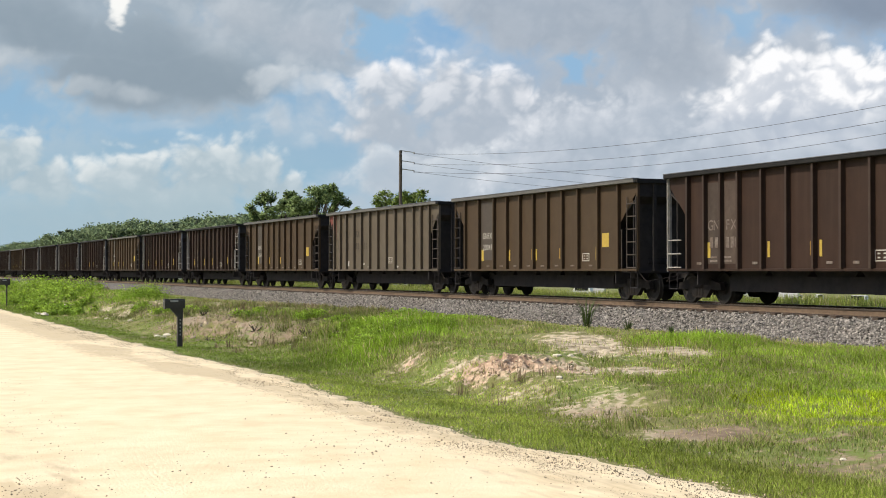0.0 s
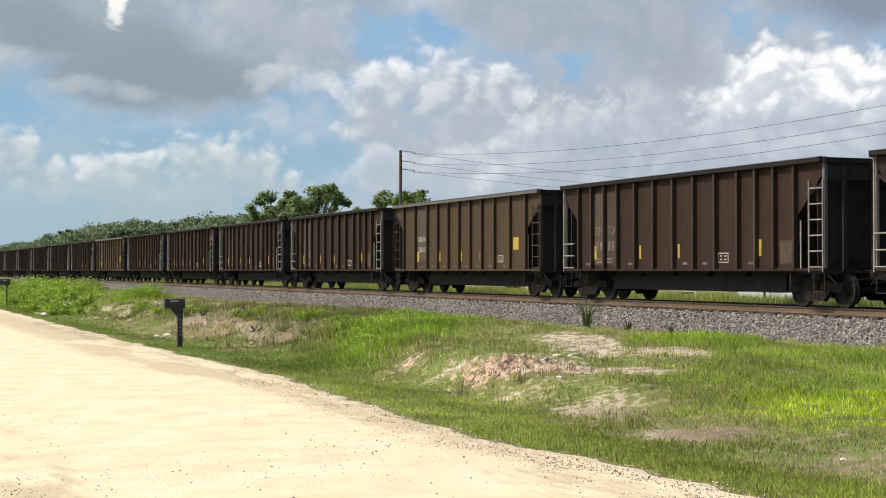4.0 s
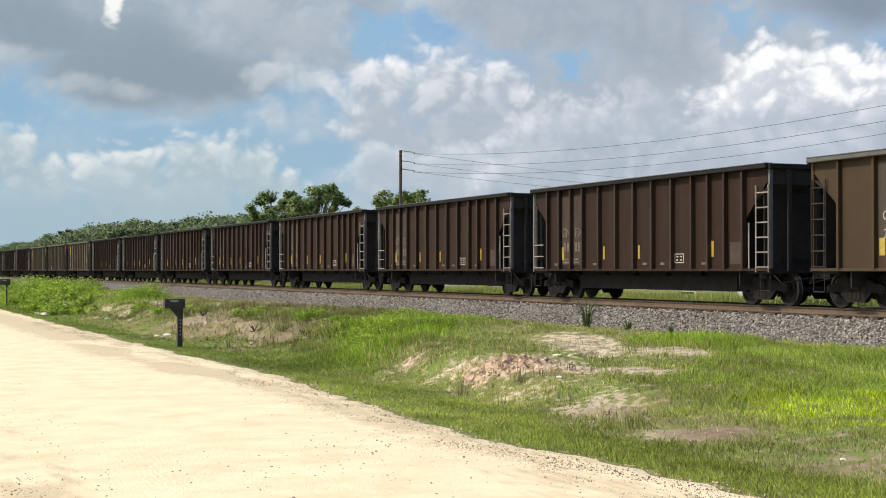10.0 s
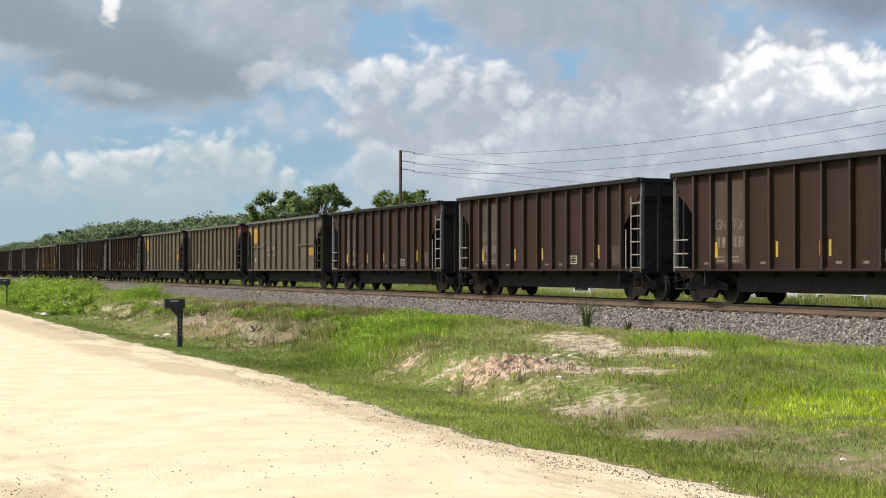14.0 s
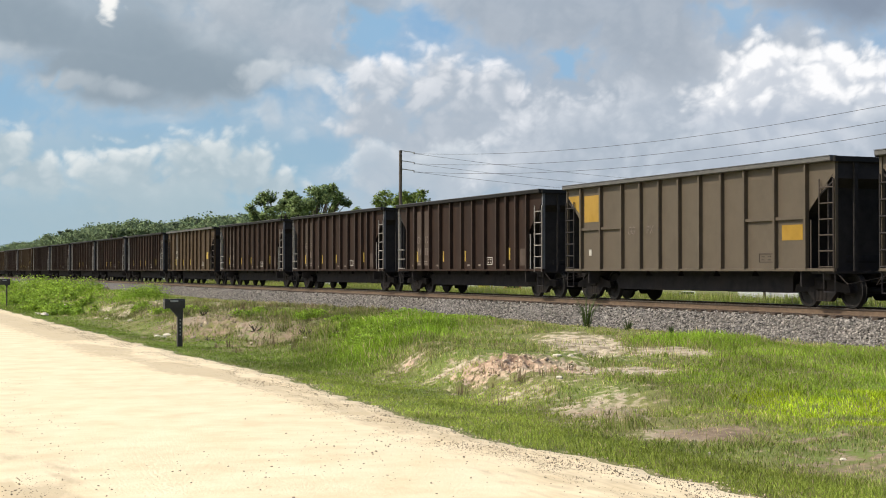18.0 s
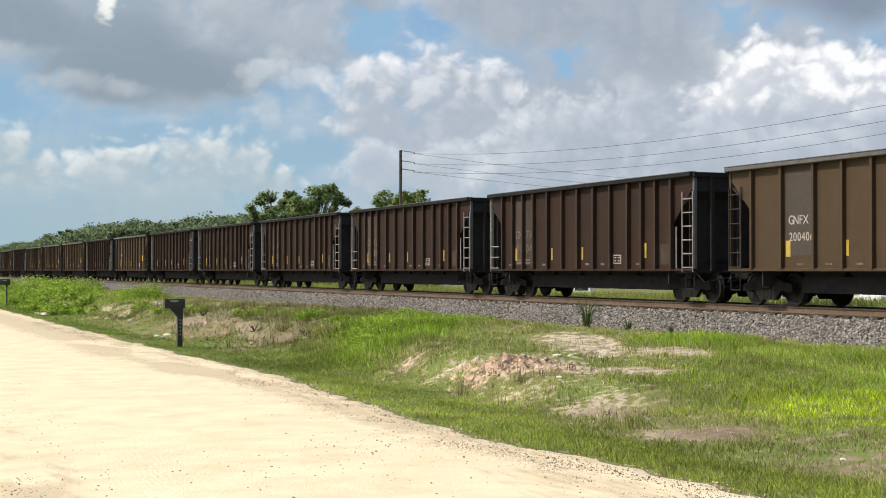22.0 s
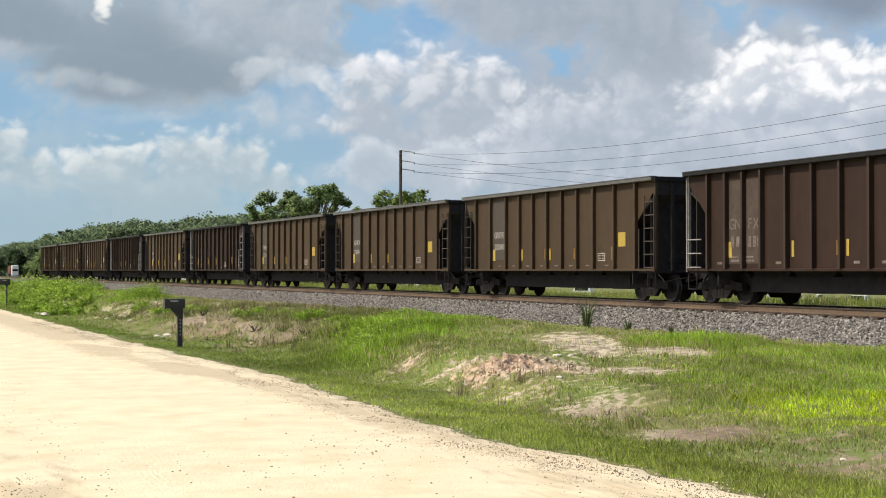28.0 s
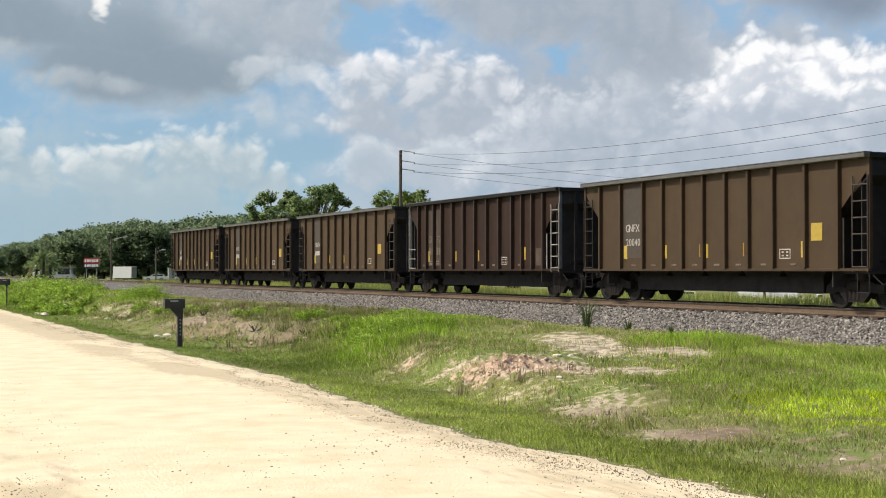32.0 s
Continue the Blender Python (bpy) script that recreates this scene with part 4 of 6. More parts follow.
def broad_tree(height, width, leaf, seed, lobes=14, each=9, per=90, size=0.17, low=0.45, lobe=0.16, puff=(0.42, 0.62)):
    """Meshes of a spreading tree: trunk with limbs, crown of lobes that each hold several clumps, with gaps between."""
    rng = np.random.default_rng(seed)
    limbs = [((0, 0, -0.3), (0.1, 0.1, height * 0.34), height * 0.03, height * 0.022)]
    centres, radii = [], []
    for i in range(lobes):
        a, e = 2.4 * i + rng.uniform(-0.5, 0.5), rng.random() ** 0.6
        rr = width / 2 * math.sqrt(max(0.05, 1 - (1.7 * e - 0.85) ** 2)) * rng.uniform(0.55, 0.95)
        z = height * (low + (0.93 - low) * e)
        lr = lobe * (height + width) / 2 * rng.uniform(0.65, 1.1)
        mid_l = Vector((rr * math.cos(a), rr * math.sin(a), min(z, height - lr * 0.9)))
        for j in range(each):
            q = Vector(rng.normal(size=3).tolist()).normalized()
            q.z *= 0.75
            centres.append(tuple(mid_l + q * lr * rng.uniform(0.45, 0.85)))
            radii.append(lr * rng.uniform(*puff))
        fork = Vector((0.1, 0.1, height * rng.uniform(0.25, 0.4)))
        mid = fork.lerp(mid_l, 0.55) + Vector((0, 0, height * 0.04))
        limbs.append((fork, mid, height * 0.011, height * 0.007))
        limbs.append((mid, mid_l, height * 0.006, height * 0.002))
    v, f, nrm = leaf_cloud(centres, radii, per, size, seed + 1)
    return limb_mesh("trunk", limbs), raw_mesh("crown", v, f, leaf, normals=nrm)


def pine_tree(height, width, seed, per=60):
    rng = np.random.default_rng(seed)
    limbs = [((0, 0, -0.3), (0, 0, height * 0.97), height * 0.016, 0.03)]
    centres, radii = [], []
    for i in range(34):
        e = rng.random()
        z = height * (0.45 + 0.53 * e)
        rr = width / 2 * (1.05 - 0.8 * e) * rng.uniform(0.3, 1.0)
        a = rng.uniform(0, 6.283)
        centres.append((rr * math.cos(a), rr * math.sin(a), z))
        radii.append(width * 0.16 * (1.2 - 0.6 * e))
        limbs.append(((0, 0, z - 0.1), centres[-1], 0.05, 0.02))
    v, f, nrm = leaf_cloud(centres, radii, per, 0.22, seed + 1)
    return limb_mesh("trunk", limbs), raw_mesh("crown", v, f, M["pine_leaf"], normals=nrm)


def plant_tree(meshes, x, y, label, category="tree", group="", turn=0.0, scale=1.0, name="tree"):
    z = float(ground_z(x, y))
    scale -= z / 13.0
    t = thing(name, label, category, group, pose(x, y, z, 0, 0, turn))
    t.scale = (scale, scale, scale)
    part("trunk", meshes[0], None, t)
    part("crown", meshes[1], None, t)
    return t


OAK = broad_tree(13.4, 9.0, M["oak_leaf"], 11, 32, 7, 42, 0.15, 0.56, 0.085, (0.5, 0.8))
OAK2 = broad_tree(12.3, 7.2, M["oak_leaf"], 14, 26, 7, 42, 0.15, 0.54, 0.09, (0.5, 0.8))
LIGHT = broad_tree(12.4, 9.0, M["light_leaf"], 18, 26, 8, 30, 0.15, 0.55, 0.085, (0.5, 0.75))
FAR = [broad_tree(11.0, 9.5, M["far_leaf"], 21 + i, 44, 6, 46, 0.24, 0.02, 0.15, (0.9, 1.3)) for i in range(4)]
PINES = [pine_tree(13.0, 5.0, 31 + i) for i in range(3)]


def at_view(px, depth):
    """Ground point at an angle step px (hundredths of the picture's focal scale from its middle) and a depth along the view."""
    ux, uy = math.sin(YAW), math.cos(YAW)
    side = (px - 784) / 2624 * depth
    return ux * depth + uy * side, uy * depth - ux * side


for px, d, kind, sc, turn in ((557, 196, OAK, 1.05, 30), (490, 200, OAK2, 1.06, 120), (522, 212, OAK2, 1.05, 250), (610, 230, OAK2, 0.86, 60), (690, 172, LIGHT, 0.93, 10), (728, 178, LIGHT, 0.97, 140)):
    x, y = at_view(px, d)
    plant_tree(kind, x, y, "sunlit light green broadleaf tree" if kind is LIGHT else "dark green spreading oak with ragged crown", "tree", "trees behind the railway", turn, sc)

rt = random.Random(4)
SKYLINE = [(-120, 440), (0, 432), (30, 424), (60, 424), (100, 410), (150, 403), (200, 392), (240, 386), (275, 387), (305, 393), (345, 386), (400, 378), (450, 376), (520, 378), (620, 376), (690, 372), (800, 380), (1000, 400), (1300, 410), (1700, 410)]
for row, (depth, low) in enumerate(((318, 0.0), (345, 0.0), (380, 0.0))):
    for i in range(34 if row == 0 else 26):
        px = -110 + i * (26 if row == 0 else 36) + rt.uniform(-10, 10)
        if px > 1500:
            continue
        d = depth + rt.uniform(-14, 14)
        top = np.interp(px, [q[0] for q in SKYLINE], [q[1] for q in SKYLINE]) + rt.uniform(0, 6) + (6 if row == 0 else 0)
        h = 1.9 + (478.5 - top) / 2624 * d
        x, y = at_view(px, d)
        plant_tree(FAR[rt.randrange(4)], x, y, "distant dense green broadleaf tree at the wood's edge", "tree", "far trees", rt.uniform(0, 360), h / 11.0)
for px, top in ((345, 388), (330, 390), (318, 394), (360, 392), (372, 392), (385, 386), (120, 402), (108, 405), (310, 392)):
    d = 330 + rt.uniform(-10, 10)
    x, y = at_view(px, d)
    plant_tree(PINES[rt.randrange(3)], x, y, "slim dark pine standing over the far trees", "tree", "far pines", rt.uniform(0, 360), (1.9 + (478.5 - top) / 2624 * d) / 13.0, "pine_tree")

# ---- grass and weeds ----
GRASS = leafy("grass_blades", (0.9, 0.9, 0.9), (1.0, 1.0, 1.0), 0.5)
gn, gl = GRASS.node_tree.nodes, GRASS.node_tree.links
g_at = gn.new("ShaderNodeAttribute")
g_at.attribute_name = "tint"
g_mix = gn.new("ShaderNodeMix")
g_mix.data_type, g_mix.blend_type = "RGBA", "MULTIPLY"
g_mix.inputs["Factor"].default_value = 1.0
g_src = gn["Principled BSDF"].inputs["Base Color"].links[0].from_socket
gl.new(g_src, g_mix.inputs["A"])
gl.new(g_at.outputs["Color"], g_mix.inputs["B"])
gl.new(g_mix.outputs["Result"], gn["Principled BSDF"].inputs["Base Color"])
gl.new(g_mix.outputs["Result"], [q for q in gn if q.type == "BSDF_TRANSLUCENT"][0].inputs["Color"])


def blades(name, x, y, height, width, colour, seed, lean=0.7, label=""):
    """Kite-shaped blades standing on the ground, joined into one patch."""
    rng = np.random.default_rng(seed)
    n = len(x)
    z = ground_z(x, y) - 0.01
    a, b = rng.uniform(0, 6.283, n), rng.uniform(0, 6.283, n)
    h = height * rng.uniform(0.55, 1.3, n)
    base = np.stack([x, y, z], 1)
    out = np.stack([np.cos(a), np.sin(a), 0 * a], 1) * (h * rng.uniform(0.1, 1.0, n) * lean)[:, None]
    wide = np.stack([np.cos(b), np.sin(b), 0 * b], 1) * (width * rng.uniform(0.7, 1.3, n))[:, None]
    up = np.array([0, 0, 1.0])[None] * h[:, None]
    v = np.stack([base, base + 0.5 * up + 0.3 * out + wide, base + up + out, base + 0.5 * up + 0.3 * out - wide], 1).reshape(-1, 3)
    c = np.repeat(colour * rng.uniform(0.84, 1.16, (n, 1)), 4, 0)
    nrm = np.stack([0.55 * np.cos(a) + rng.normal(size=n) * 0.2, 0.55 * np.sin(a) + rng.normal(size=n) * 0.2, 1 + 0 * a], 1)
    nrm /= np.linalg.norm(nrm, axis=1)[:, None]
    ob = new(name, raw_mesh(name, v, np.arange(4 * n).reshape(n, 4), GRASS, c, normals=np.repeat(nrm, 4, 0)))
    return tagged(ob, label, "grass", kind="stuff")


def scatter(n, d0, d1, seed, power=1.7):
    """Points on the land between the road and the railway bed, thinning out with distance."""
    rng = np.random.default_rng(seed)
    d = d0 + (d1 - d0) * rng.random(n) ** power
    a = rng.uniform(-0.33, 0.33, n) * d
    x = math.cos(YAW) * a + math.sin(YAW) * d
    y = -math.sin(YAW) * a + math.cos(YAW) * d
    return x, y, a, d, rng


def meadow():
    x, y, a, d, rng = scatter(1050000, 11, 120, 77)
    edge = road_edge(y)
    keep = (x > edge - 0.1 * rng.random(len(x))) & (x < 21.4)
    x, y, a, d = x[keep], y[keep], a[keep], d[keep]
    r = rng.random(len(x))
    soil = sand_mask(x, y)
    bare_ = np.clip(soil + 0.9 * (fbm(x * 2.2, y * 2.2, 71, 3) - 0.5) * ease(0.02, 0.25, soil), 0, 1) * ease(9.0, 10.0, x)
    verge = 1 - ease(8.6, 10.0, x - 1.3 * ease(19, 25, d) + 0.8 * (fbm(x * 0.6, y * 0.6, 25, 3) - 0.5))
    bright = np.clip(spot(a, d, (6.9, 26.5, 2.0, 4.5, 1.0), (9, 30, 3, 6, 0.9), (5.6, 31.0, 1.6, 1.6, 1.2), (4.6, 24.5, 1.5, 1.8, 0.8), (7, 22.5, 2, 2, 0.8)), 0, 1)
    lime = np.clip(spot(a, d, (4.6, 21.7, 0.8, 0.8, 1.3), (5.6, 20.8, 0.9, 0.9, 1.2), (6.2, 22.2, 1.0, 0.9, 0.9), (4.8, 19.4, 0.5, 0.35, 0.9), (5.9, 19.4, 0.8, 0.5, 1.0)), 0, 1) * ease(0.35, 0.55, fbm(x * 1.1, y * 1.1, 27, 3))
    lush = np.clip(spot(a, d, (-1.4, 38.5, 1.5, 4.0, 1.3), (0.6, 44, 1.0, 4.0, 1.1), (-0.5, 36.4, 0.7, 1.0, 0.8), (-1.7, 33.8, 1.0, 1.6, 0.8), (-15.9, 78, 1.3, 6, 1.2), (-26, 95, 5, 14, 1.4), (5.3, 31.3, 1.3, 0.9, 0.9), (-5.2, 49, 0.9, 1.5, 0.7), (1.2, 31.0, 0.8, 0.9, 0.35)), 0, 1)
    tuft = fbm(x * 1.6, y * 1.2, 29, 3)
    rough = ease(32, 39, d) * ease(-0.6, -2.6, a) * (1 - ease(64, 76, d)) * (1 - verge) * (1 - lush)
    dens = 0.30 + 0.25 * rough + 0.5 * ease(0.42, 0.62, tuft) + 0.9 * verge * (1 - 0.45 * ease(14.5, 11.5, d)) + 0.6 * bright + 0.8 * lime + 0.9 * lush - 1.12 * bare_
    keep = r < np.clip(dens, 0.05, 1)
    x, y, a, d, verge, bright, lime, lush, tuft, bare_, rough = (q[keep] for q in (x, y, a, d, verge, bright, lime, lush, tuft, bare_, rough))
    rng = np.random.default_rng(3)
    olive, straw = np.array([0.39, 0.485, 0.115]), np.array([0.60, 0.52, 0.28])
    mid, vivid, yell, rich = np.array([0.51, 0.63, 0.115]), np.array([0.44, 0.62, 0.085]), np.array([0.66, 0.84, 0.045]), np.array([0.37, 0.57, 0.055])
    dry = (rng.random(len(x)) < 0.17 * (1 - verge) * (1 - lush) * (1 - lime) * (1 - 0.7 * bright) + 0.03 + 0.5 * bare_)[:, None]
    c = olive[None] + 0 * x[:, None]
    far_v = (verge * ease(22, 36, d))[:, None]
    for w, col in ((verge, mid), (bright, vivid), (lush, rich), (lime, yell)):
        c = c * (1 - w[:, None]) + col[None] * w[:, None]
    c = c * (1 - far_v) + np.array([0.26, 0.385, 0.06])[None] * far_v
    c = np.where(dry, straw[None], c)
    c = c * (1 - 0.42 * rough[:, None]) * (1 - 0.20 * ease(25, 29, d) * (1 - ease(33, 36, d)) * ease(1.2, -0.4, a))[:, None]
    c = c * (0.40 + 1.0 * fbm(x * 0.8, y * 0.8, 37, 4))[:, None]
    h = 0.050 - 0.008 * verge + 0.02 * verge * ease(24, 15, d) * ease(13, 16, d) + 0.035 * bright + 0.012 * lime + 0.17 * lush + 0.07 * ease(0.52, 0.72, tuft) * (1 - 0.7 * verge) * (1 - lime) + 0.13 * rough * ease(0.4, 0.62, fbm(x * 1.3, y * 0.8, 31, 3))
    h = np.where(dry[:, 0], h * 1.25, h)
    wd = 0.0022 + 0.00013 * d + 0.003 * lush
    third = np.array_split(np.argsort(d), 3)
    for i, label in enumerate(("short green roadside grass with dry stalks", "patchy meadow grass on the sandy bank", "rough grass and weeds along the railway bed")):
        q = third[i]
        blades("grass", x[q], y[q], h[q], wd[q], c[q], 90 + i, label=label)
    # tall bright grass behind the track
    rng = np.random.default_rng(8)
    n = 170000
    y2 = 15 + 150 * rng.random(n) ** 1.3
    x2 = 28.6 + 13 * rng.random(n) ** 1.3
    c2 = np.where(rng.random(n)[:, None] < 0.15, straw[None], np.array([0.37, 0.45, 0.09])[None]) * (0.5 + 0.6 * fbm(x2 * 0.3, y2 * 0.3, 57, 3))[:, None]
    blades("tall_grass", x2, y2, 0.36 + 0.54 * fbm(x2 * 0.35, y2 * 0.25, 59, 3), 0.012 + 0 * x2, c2, 97, 0.3, "tall sunlit grass behind the track")


meadow()


def weed_bank(name, spots, per, size, seed):
    """Leafy roadside weeds: clumps of small broad leaves."""
    rng = np.random.default_rng(seed)
    cs, rs = [], []
    for ca, cd, ra, rd, n, h in spots:
        for i in range(n):
            a_, d_ = ca + rng.normal() * ra * 0.55, cd + rng.normal() * rd * 0.55
            x, y = from_view(a_, d_)
            if x < 9.2 or x > 20.5:
                continue
            r = h * rng.uniform(0.5, 1.0)
            cs.append((x, y, float(ground_z(x, y)) + r * 0.5))
            rs.append(r)
    v, f, nrm = leaf_cloud(cs, rs, per, size, seed + 1, 0.7)
    tagged(new(name, raw_mesh(name, v, f, M["weed_leaf"], normals=nrm)), "bright green leafy weeds on the bank", "weeds", kind="stuff")


def from_view(a_, d_):
    return math.cos(YAW) * a_ + math.sin(YAW) * d_, -math.sin(YAW) * a_ + math.cos(YAW) * d_


weed_bank("weeds", ((-26.5, 92, 3.6, 11, 150, 0.8), (-33, 118, 7, 14, 90, 1.0), (-18.2, 72, 1.2, 2.5, 36, 0.5), (-21.5, 77, 1.5, 4, 40, 0.6)), 150, 0.065, 19)
weed_bank("weeds", ((-15.6, 77, 0.9, 2.2, 46, 0.75), (-13.0, 64, 0.4, 0.8, 8, 0.4), (-10.5, 57, 0.5, 0.8, 8, 0.35), (-6.0, 49.0, 0.8, 1.0, 12, 0.28), (-9.4, 55, 0.7, 1.0, 7, 0.3)), 170, 0.036, 23)
weed_bank("weeds", ((-1.5, 39.2, 1.15, 2.6, 50, 0.22), (-1.75, 35.8, 0.3, 0.45, 12, 0.34), (-0.6, 37.2, 0.7, 1.0, 30, 0.22), (0.5, 44.5, 0.9, 2.5, 24, 0.22), (-1.0, 44.0, 0.7, 1.2, 24, 0.32), (-3.0, 43.5, 0.4, 0.8, 12, 0.26), (-4.2, 46.5, 0.5, 0.8, 8, 0.3)), 150, 0.034, 27)


def reed(a_, d_, h, n, seed, label):
    """A single tussock of long stiff blades."""
    rng = np.random.default_rng(seed)
    x, y = math.cos(YAW) * a_ + math.sin(YAW) * d_, -math.sin(YAW) * a_ + math.cos(YAW) * d_
    z = float(ground_z(x, y))
    v, f = [], []
    for i in range(n):
        t = rng.uniform(0, 6.283)
        o = Vector((math.cos(t), math.sin(t), 0))
        hh = h * rng.uniform(0.5, 1.1)
        ln = rng.uniform(0.1, 0.32 if "dry" in label else 0.75) * hh
        w = Vector((-o.y, o.x, 0)) * (0.006 if "dry" in label else 0.012)
        b = o * rng.uniform(0, 0.2 if "dry" in label else 0.06)
        k = len(v)
        for p in (b - w, b + w, b + o * ln * 0.35 + Vector((0, 0, hh * 0.6)) + w * 0.8, b + o * ln * 0.35 + Vector((0, 0, hh * 0.6)) - w * 0.8, b + o * ln + Vector((0, 0, hh))):
            v.append(tuple(p))
        f += [(k, k + 1, k + 2, k + 3), (k + 3, k + 2, k + 4, k + 4)]
    me = bpy.data.meshes.new("tussock")
    me.from_pydata(v, [], [q if q[2] != q[3] else q[:3] for q in f])
    me.materials.append(M["dry_stalk"] if "dry" in label else M["reed_leaf"])
    ob = new("tussock", me)
    ob.location = (x, y, z)
    return tagged(ob, label, "grass tussock", "tussocks beside the railway bed")


M["clod"] = shade("dry_clay_clods", [(0.42, 0.30, 0.20), (0.66, 0.54, 0.41)], 6.0, rough=0.95, island=0.22, bump=0.4)
M["reed_leaf"] = leafy("dark_reed_blades", (0.05, 0.08, 0.022), (0.10, 0.14, 0.045), 0.3)
M["dry_stalk"] = shade("dry_weed_stalks", [(0.13, 0.095, 0.055), (0.27, 0.20, 0.12)], 6.0, rough=0.9, island=0.3)
rs = random.Random(77)
for i in range(26):
    d_ = rs.uniform(36, 62)
    reed(d_ * rs.uniform(-0.185, -0.085), d_, rs.uniform(0.18, 0.42), 18, 400 + i, "thin tuft of dry straw-coloured stalks")
for i in range(9):
    d_ = rs.uniform(23.5, 26.5)
    reed(rs.uniform(0.7, 3.2), d_, rs.uniform(0.10, 0.2), 12, 450 + i, "thin tuft of dry straw-coloured stalks")
for a_, d_, h_, sd in ((-25.4, 112, 0.7, 61), (-24.6, 109, 0.6, 62), (0.3, 25.3, 0.3, 64), (1.3, 25.0, 0.32, 65), (-6.0, 41.5, 0.3, 66), (-4.6, 40.2, 0.35, 67)):
    reed(a_, d_, h_, 26, sd, "thin tuft of dry straw-coloured stalks")
reed(3.75, 38.6, 0.95, 70, 3, "dark green reedy tussock at the foot of the stone bed")
reed(4.55, 36.5, 0.32, 50, 4, "low green tussock at the foot of the stone bed")
reed(5.3, 34.5, 0.22, 40, 5, "low green tussock at the foot of the stone bed")

# clods of clay on the bank, pebbles on the road, pale stones in the grass
rng = np.random.default_rng(12)
n = 2600
ca, cd = rng.normal(1.15, 0.75, n), rng.normal(26.4, 0.8, n)
far_ = rng.random(n) < 0.35
ca, cd = np.where(far_, rng.normal(2.7, 1.2, n), ca), np.where(far_, rng.normal(23.5, 3.5, n), cd)
cx, cy = math.cos(YAW) * ca + math.sin(YAW) * cd, -math.sin(YAW) * ca + math.cos(YAW) * cd
ok_ = sand_mask(cx, cy) > 0.4
cx, cy = cx[ok_], cy[ok_]
n = len(cx)
tagged(stones("clay_clods", cx, cy, ground_z(cx, cy), 0.005 + 0.034 * rng.random(n) ** 4, M["clod"], 13), "dry pinkish clay clods on the eroded bank", "clods", kind="stuff")
# rubble and crumbled earth along the far bank
n = 1500
ca, cd = rng.normal(-7.4, 1.6, n), rng.normal(48.5, 3.6, n)
far_ = rng.random(n) < 0.3
ca, cd = np.where(far_, rng.normal(-15.0, 1.6, n), ca), np.where(far_, rng.normal(67, 3.0, n), cd)
cx, cy = math.cos(YAW) * ca + math.sin(YAW) * cd, -math.sin(YAW) * ca + math.cos(YAW) * cd
ok_ = (cx > 10.0) & (cx < 16.5) & (fbm(cx * 1.5, cy * 0.9, 91, 3) > 0.48)
cx, cy = cx[ok_], cy[ok_]
M["rubble"] = shade("grey_brown_rubble", [(0.14, 0.11, 0.08), (0.42, 0.35, 0.26)], 6.0, rough=0.95, island=0.6, bump=0.4)
tagged(stones("rubble", cx, cy, ground_z(cx, cy), 0.012 + 0.075 * rng.random(len(cx)) ** 3, M["rubble"], 19), "grey-brown rubble and crumbled earth on the far bank", "rubble", kind="stuff")
n = 5200
py_ = 8 + 60 * rng.random(n) ** 1.8
px_ = rng.uniform(2.0, 7.4, n)
M["pebble"] = shade("dark_road_pebbles", [(0.09, 0.07, 0.05), (0.30, 0.24, 0.17)], 6.0, rough=0.9, island=0.5)
tagged(stones("pebbles", px_, py_, 0.04 + 0 * px_, 0.003 + 0.009 * rng.random(n) ** 2, M["pebble"], 14), "loose brown pebbles on the sand road", "pebbles", kind="stuff")
n = 5200
py_ = 8 + 50 * rng.random(n) ** 1.8
px_ = road_edge(py_) - 0.02 - np.abs(rng.normal(0, 0.55, n))
M["edge_grit"] = shade("pale_edge_grit", [(0.46, 0.37, 0.25), (0.78, 0.68, 0.52)], 6.0, rough=0.95, island=0.4)
tagged(stones("road_grit", px_, py_, 0.02 + 0.012 * (px_ < 7.2), 0.003 + 0.011 * rng.random(n) ** 3, M["edge_grit"], 15), "loose pale grit along the road's edge", "grit", kind="stuff")

# loose grit, clustered into dark streaks that stand in for rut shadows
n = 26000
py_ = 9 + 50 * rng.random(n) ** 1.6
edge_ = road_edge(py_)
px_ = edge_ - 0.95 + rng.normal(0, 0.5, n)
ok_ = (fbm(px_ * 2.6, py_ * 0.55, 83, 4) > 0.49) & (px_ < edge_ - 0.06)
px_, py_ = px_[ok_], py_[ok_]
tagged(stones("brown_grit", px_, py_, 0.036 + 0 * px_, 0.003 + 0.005 * rng.random(len(px_)) ** 2.5, M["pebble"], 16), "fine brown grit, its dark streaks standing in for rut shadows on the sand road", "grit", kind="stuff")

# a strewing of larger pebbles on the crown of the road
n = 260
pa_, pd_ = rng.normal(-1.15, 0.8, n), rng.normal(16.0, 1.6, n)
px_, py_ = math.cos(YAW) * pa_ + math.sin(YAW) * pd_, -math.sin(YAW) * pa_ + math.cos(YAW) * pd_
tagged(stones("pebbles", px_, py_, 0.05 + 0 * px_, 0.004 + 0.009 * rng.random(n) ** 2, M["pebble"], 18), "larger dark pebbles strewn over the sand road", "pebbles", kind="stuff")

n = 5000
py_ = 9 + 40 * rng.random(n) ** 1.3
px_ = 1.75 + rng.normal(0, 0.3, n)
ok_ = fbm(px_ * 1.4, py_ * 0.5, 87, 3) > 0.5
px_, py_ = px_[ok_], py_[ok_]
tagged(stones("brown_grit", px_, py_, 0.03 + 0 * px_, 0.003 + 0.005 * rng.random(len(px_)) ** 2, M["pebble"], 17), "coarse brown grit and litter at the road's worn edge", "grit", kind="stuff")

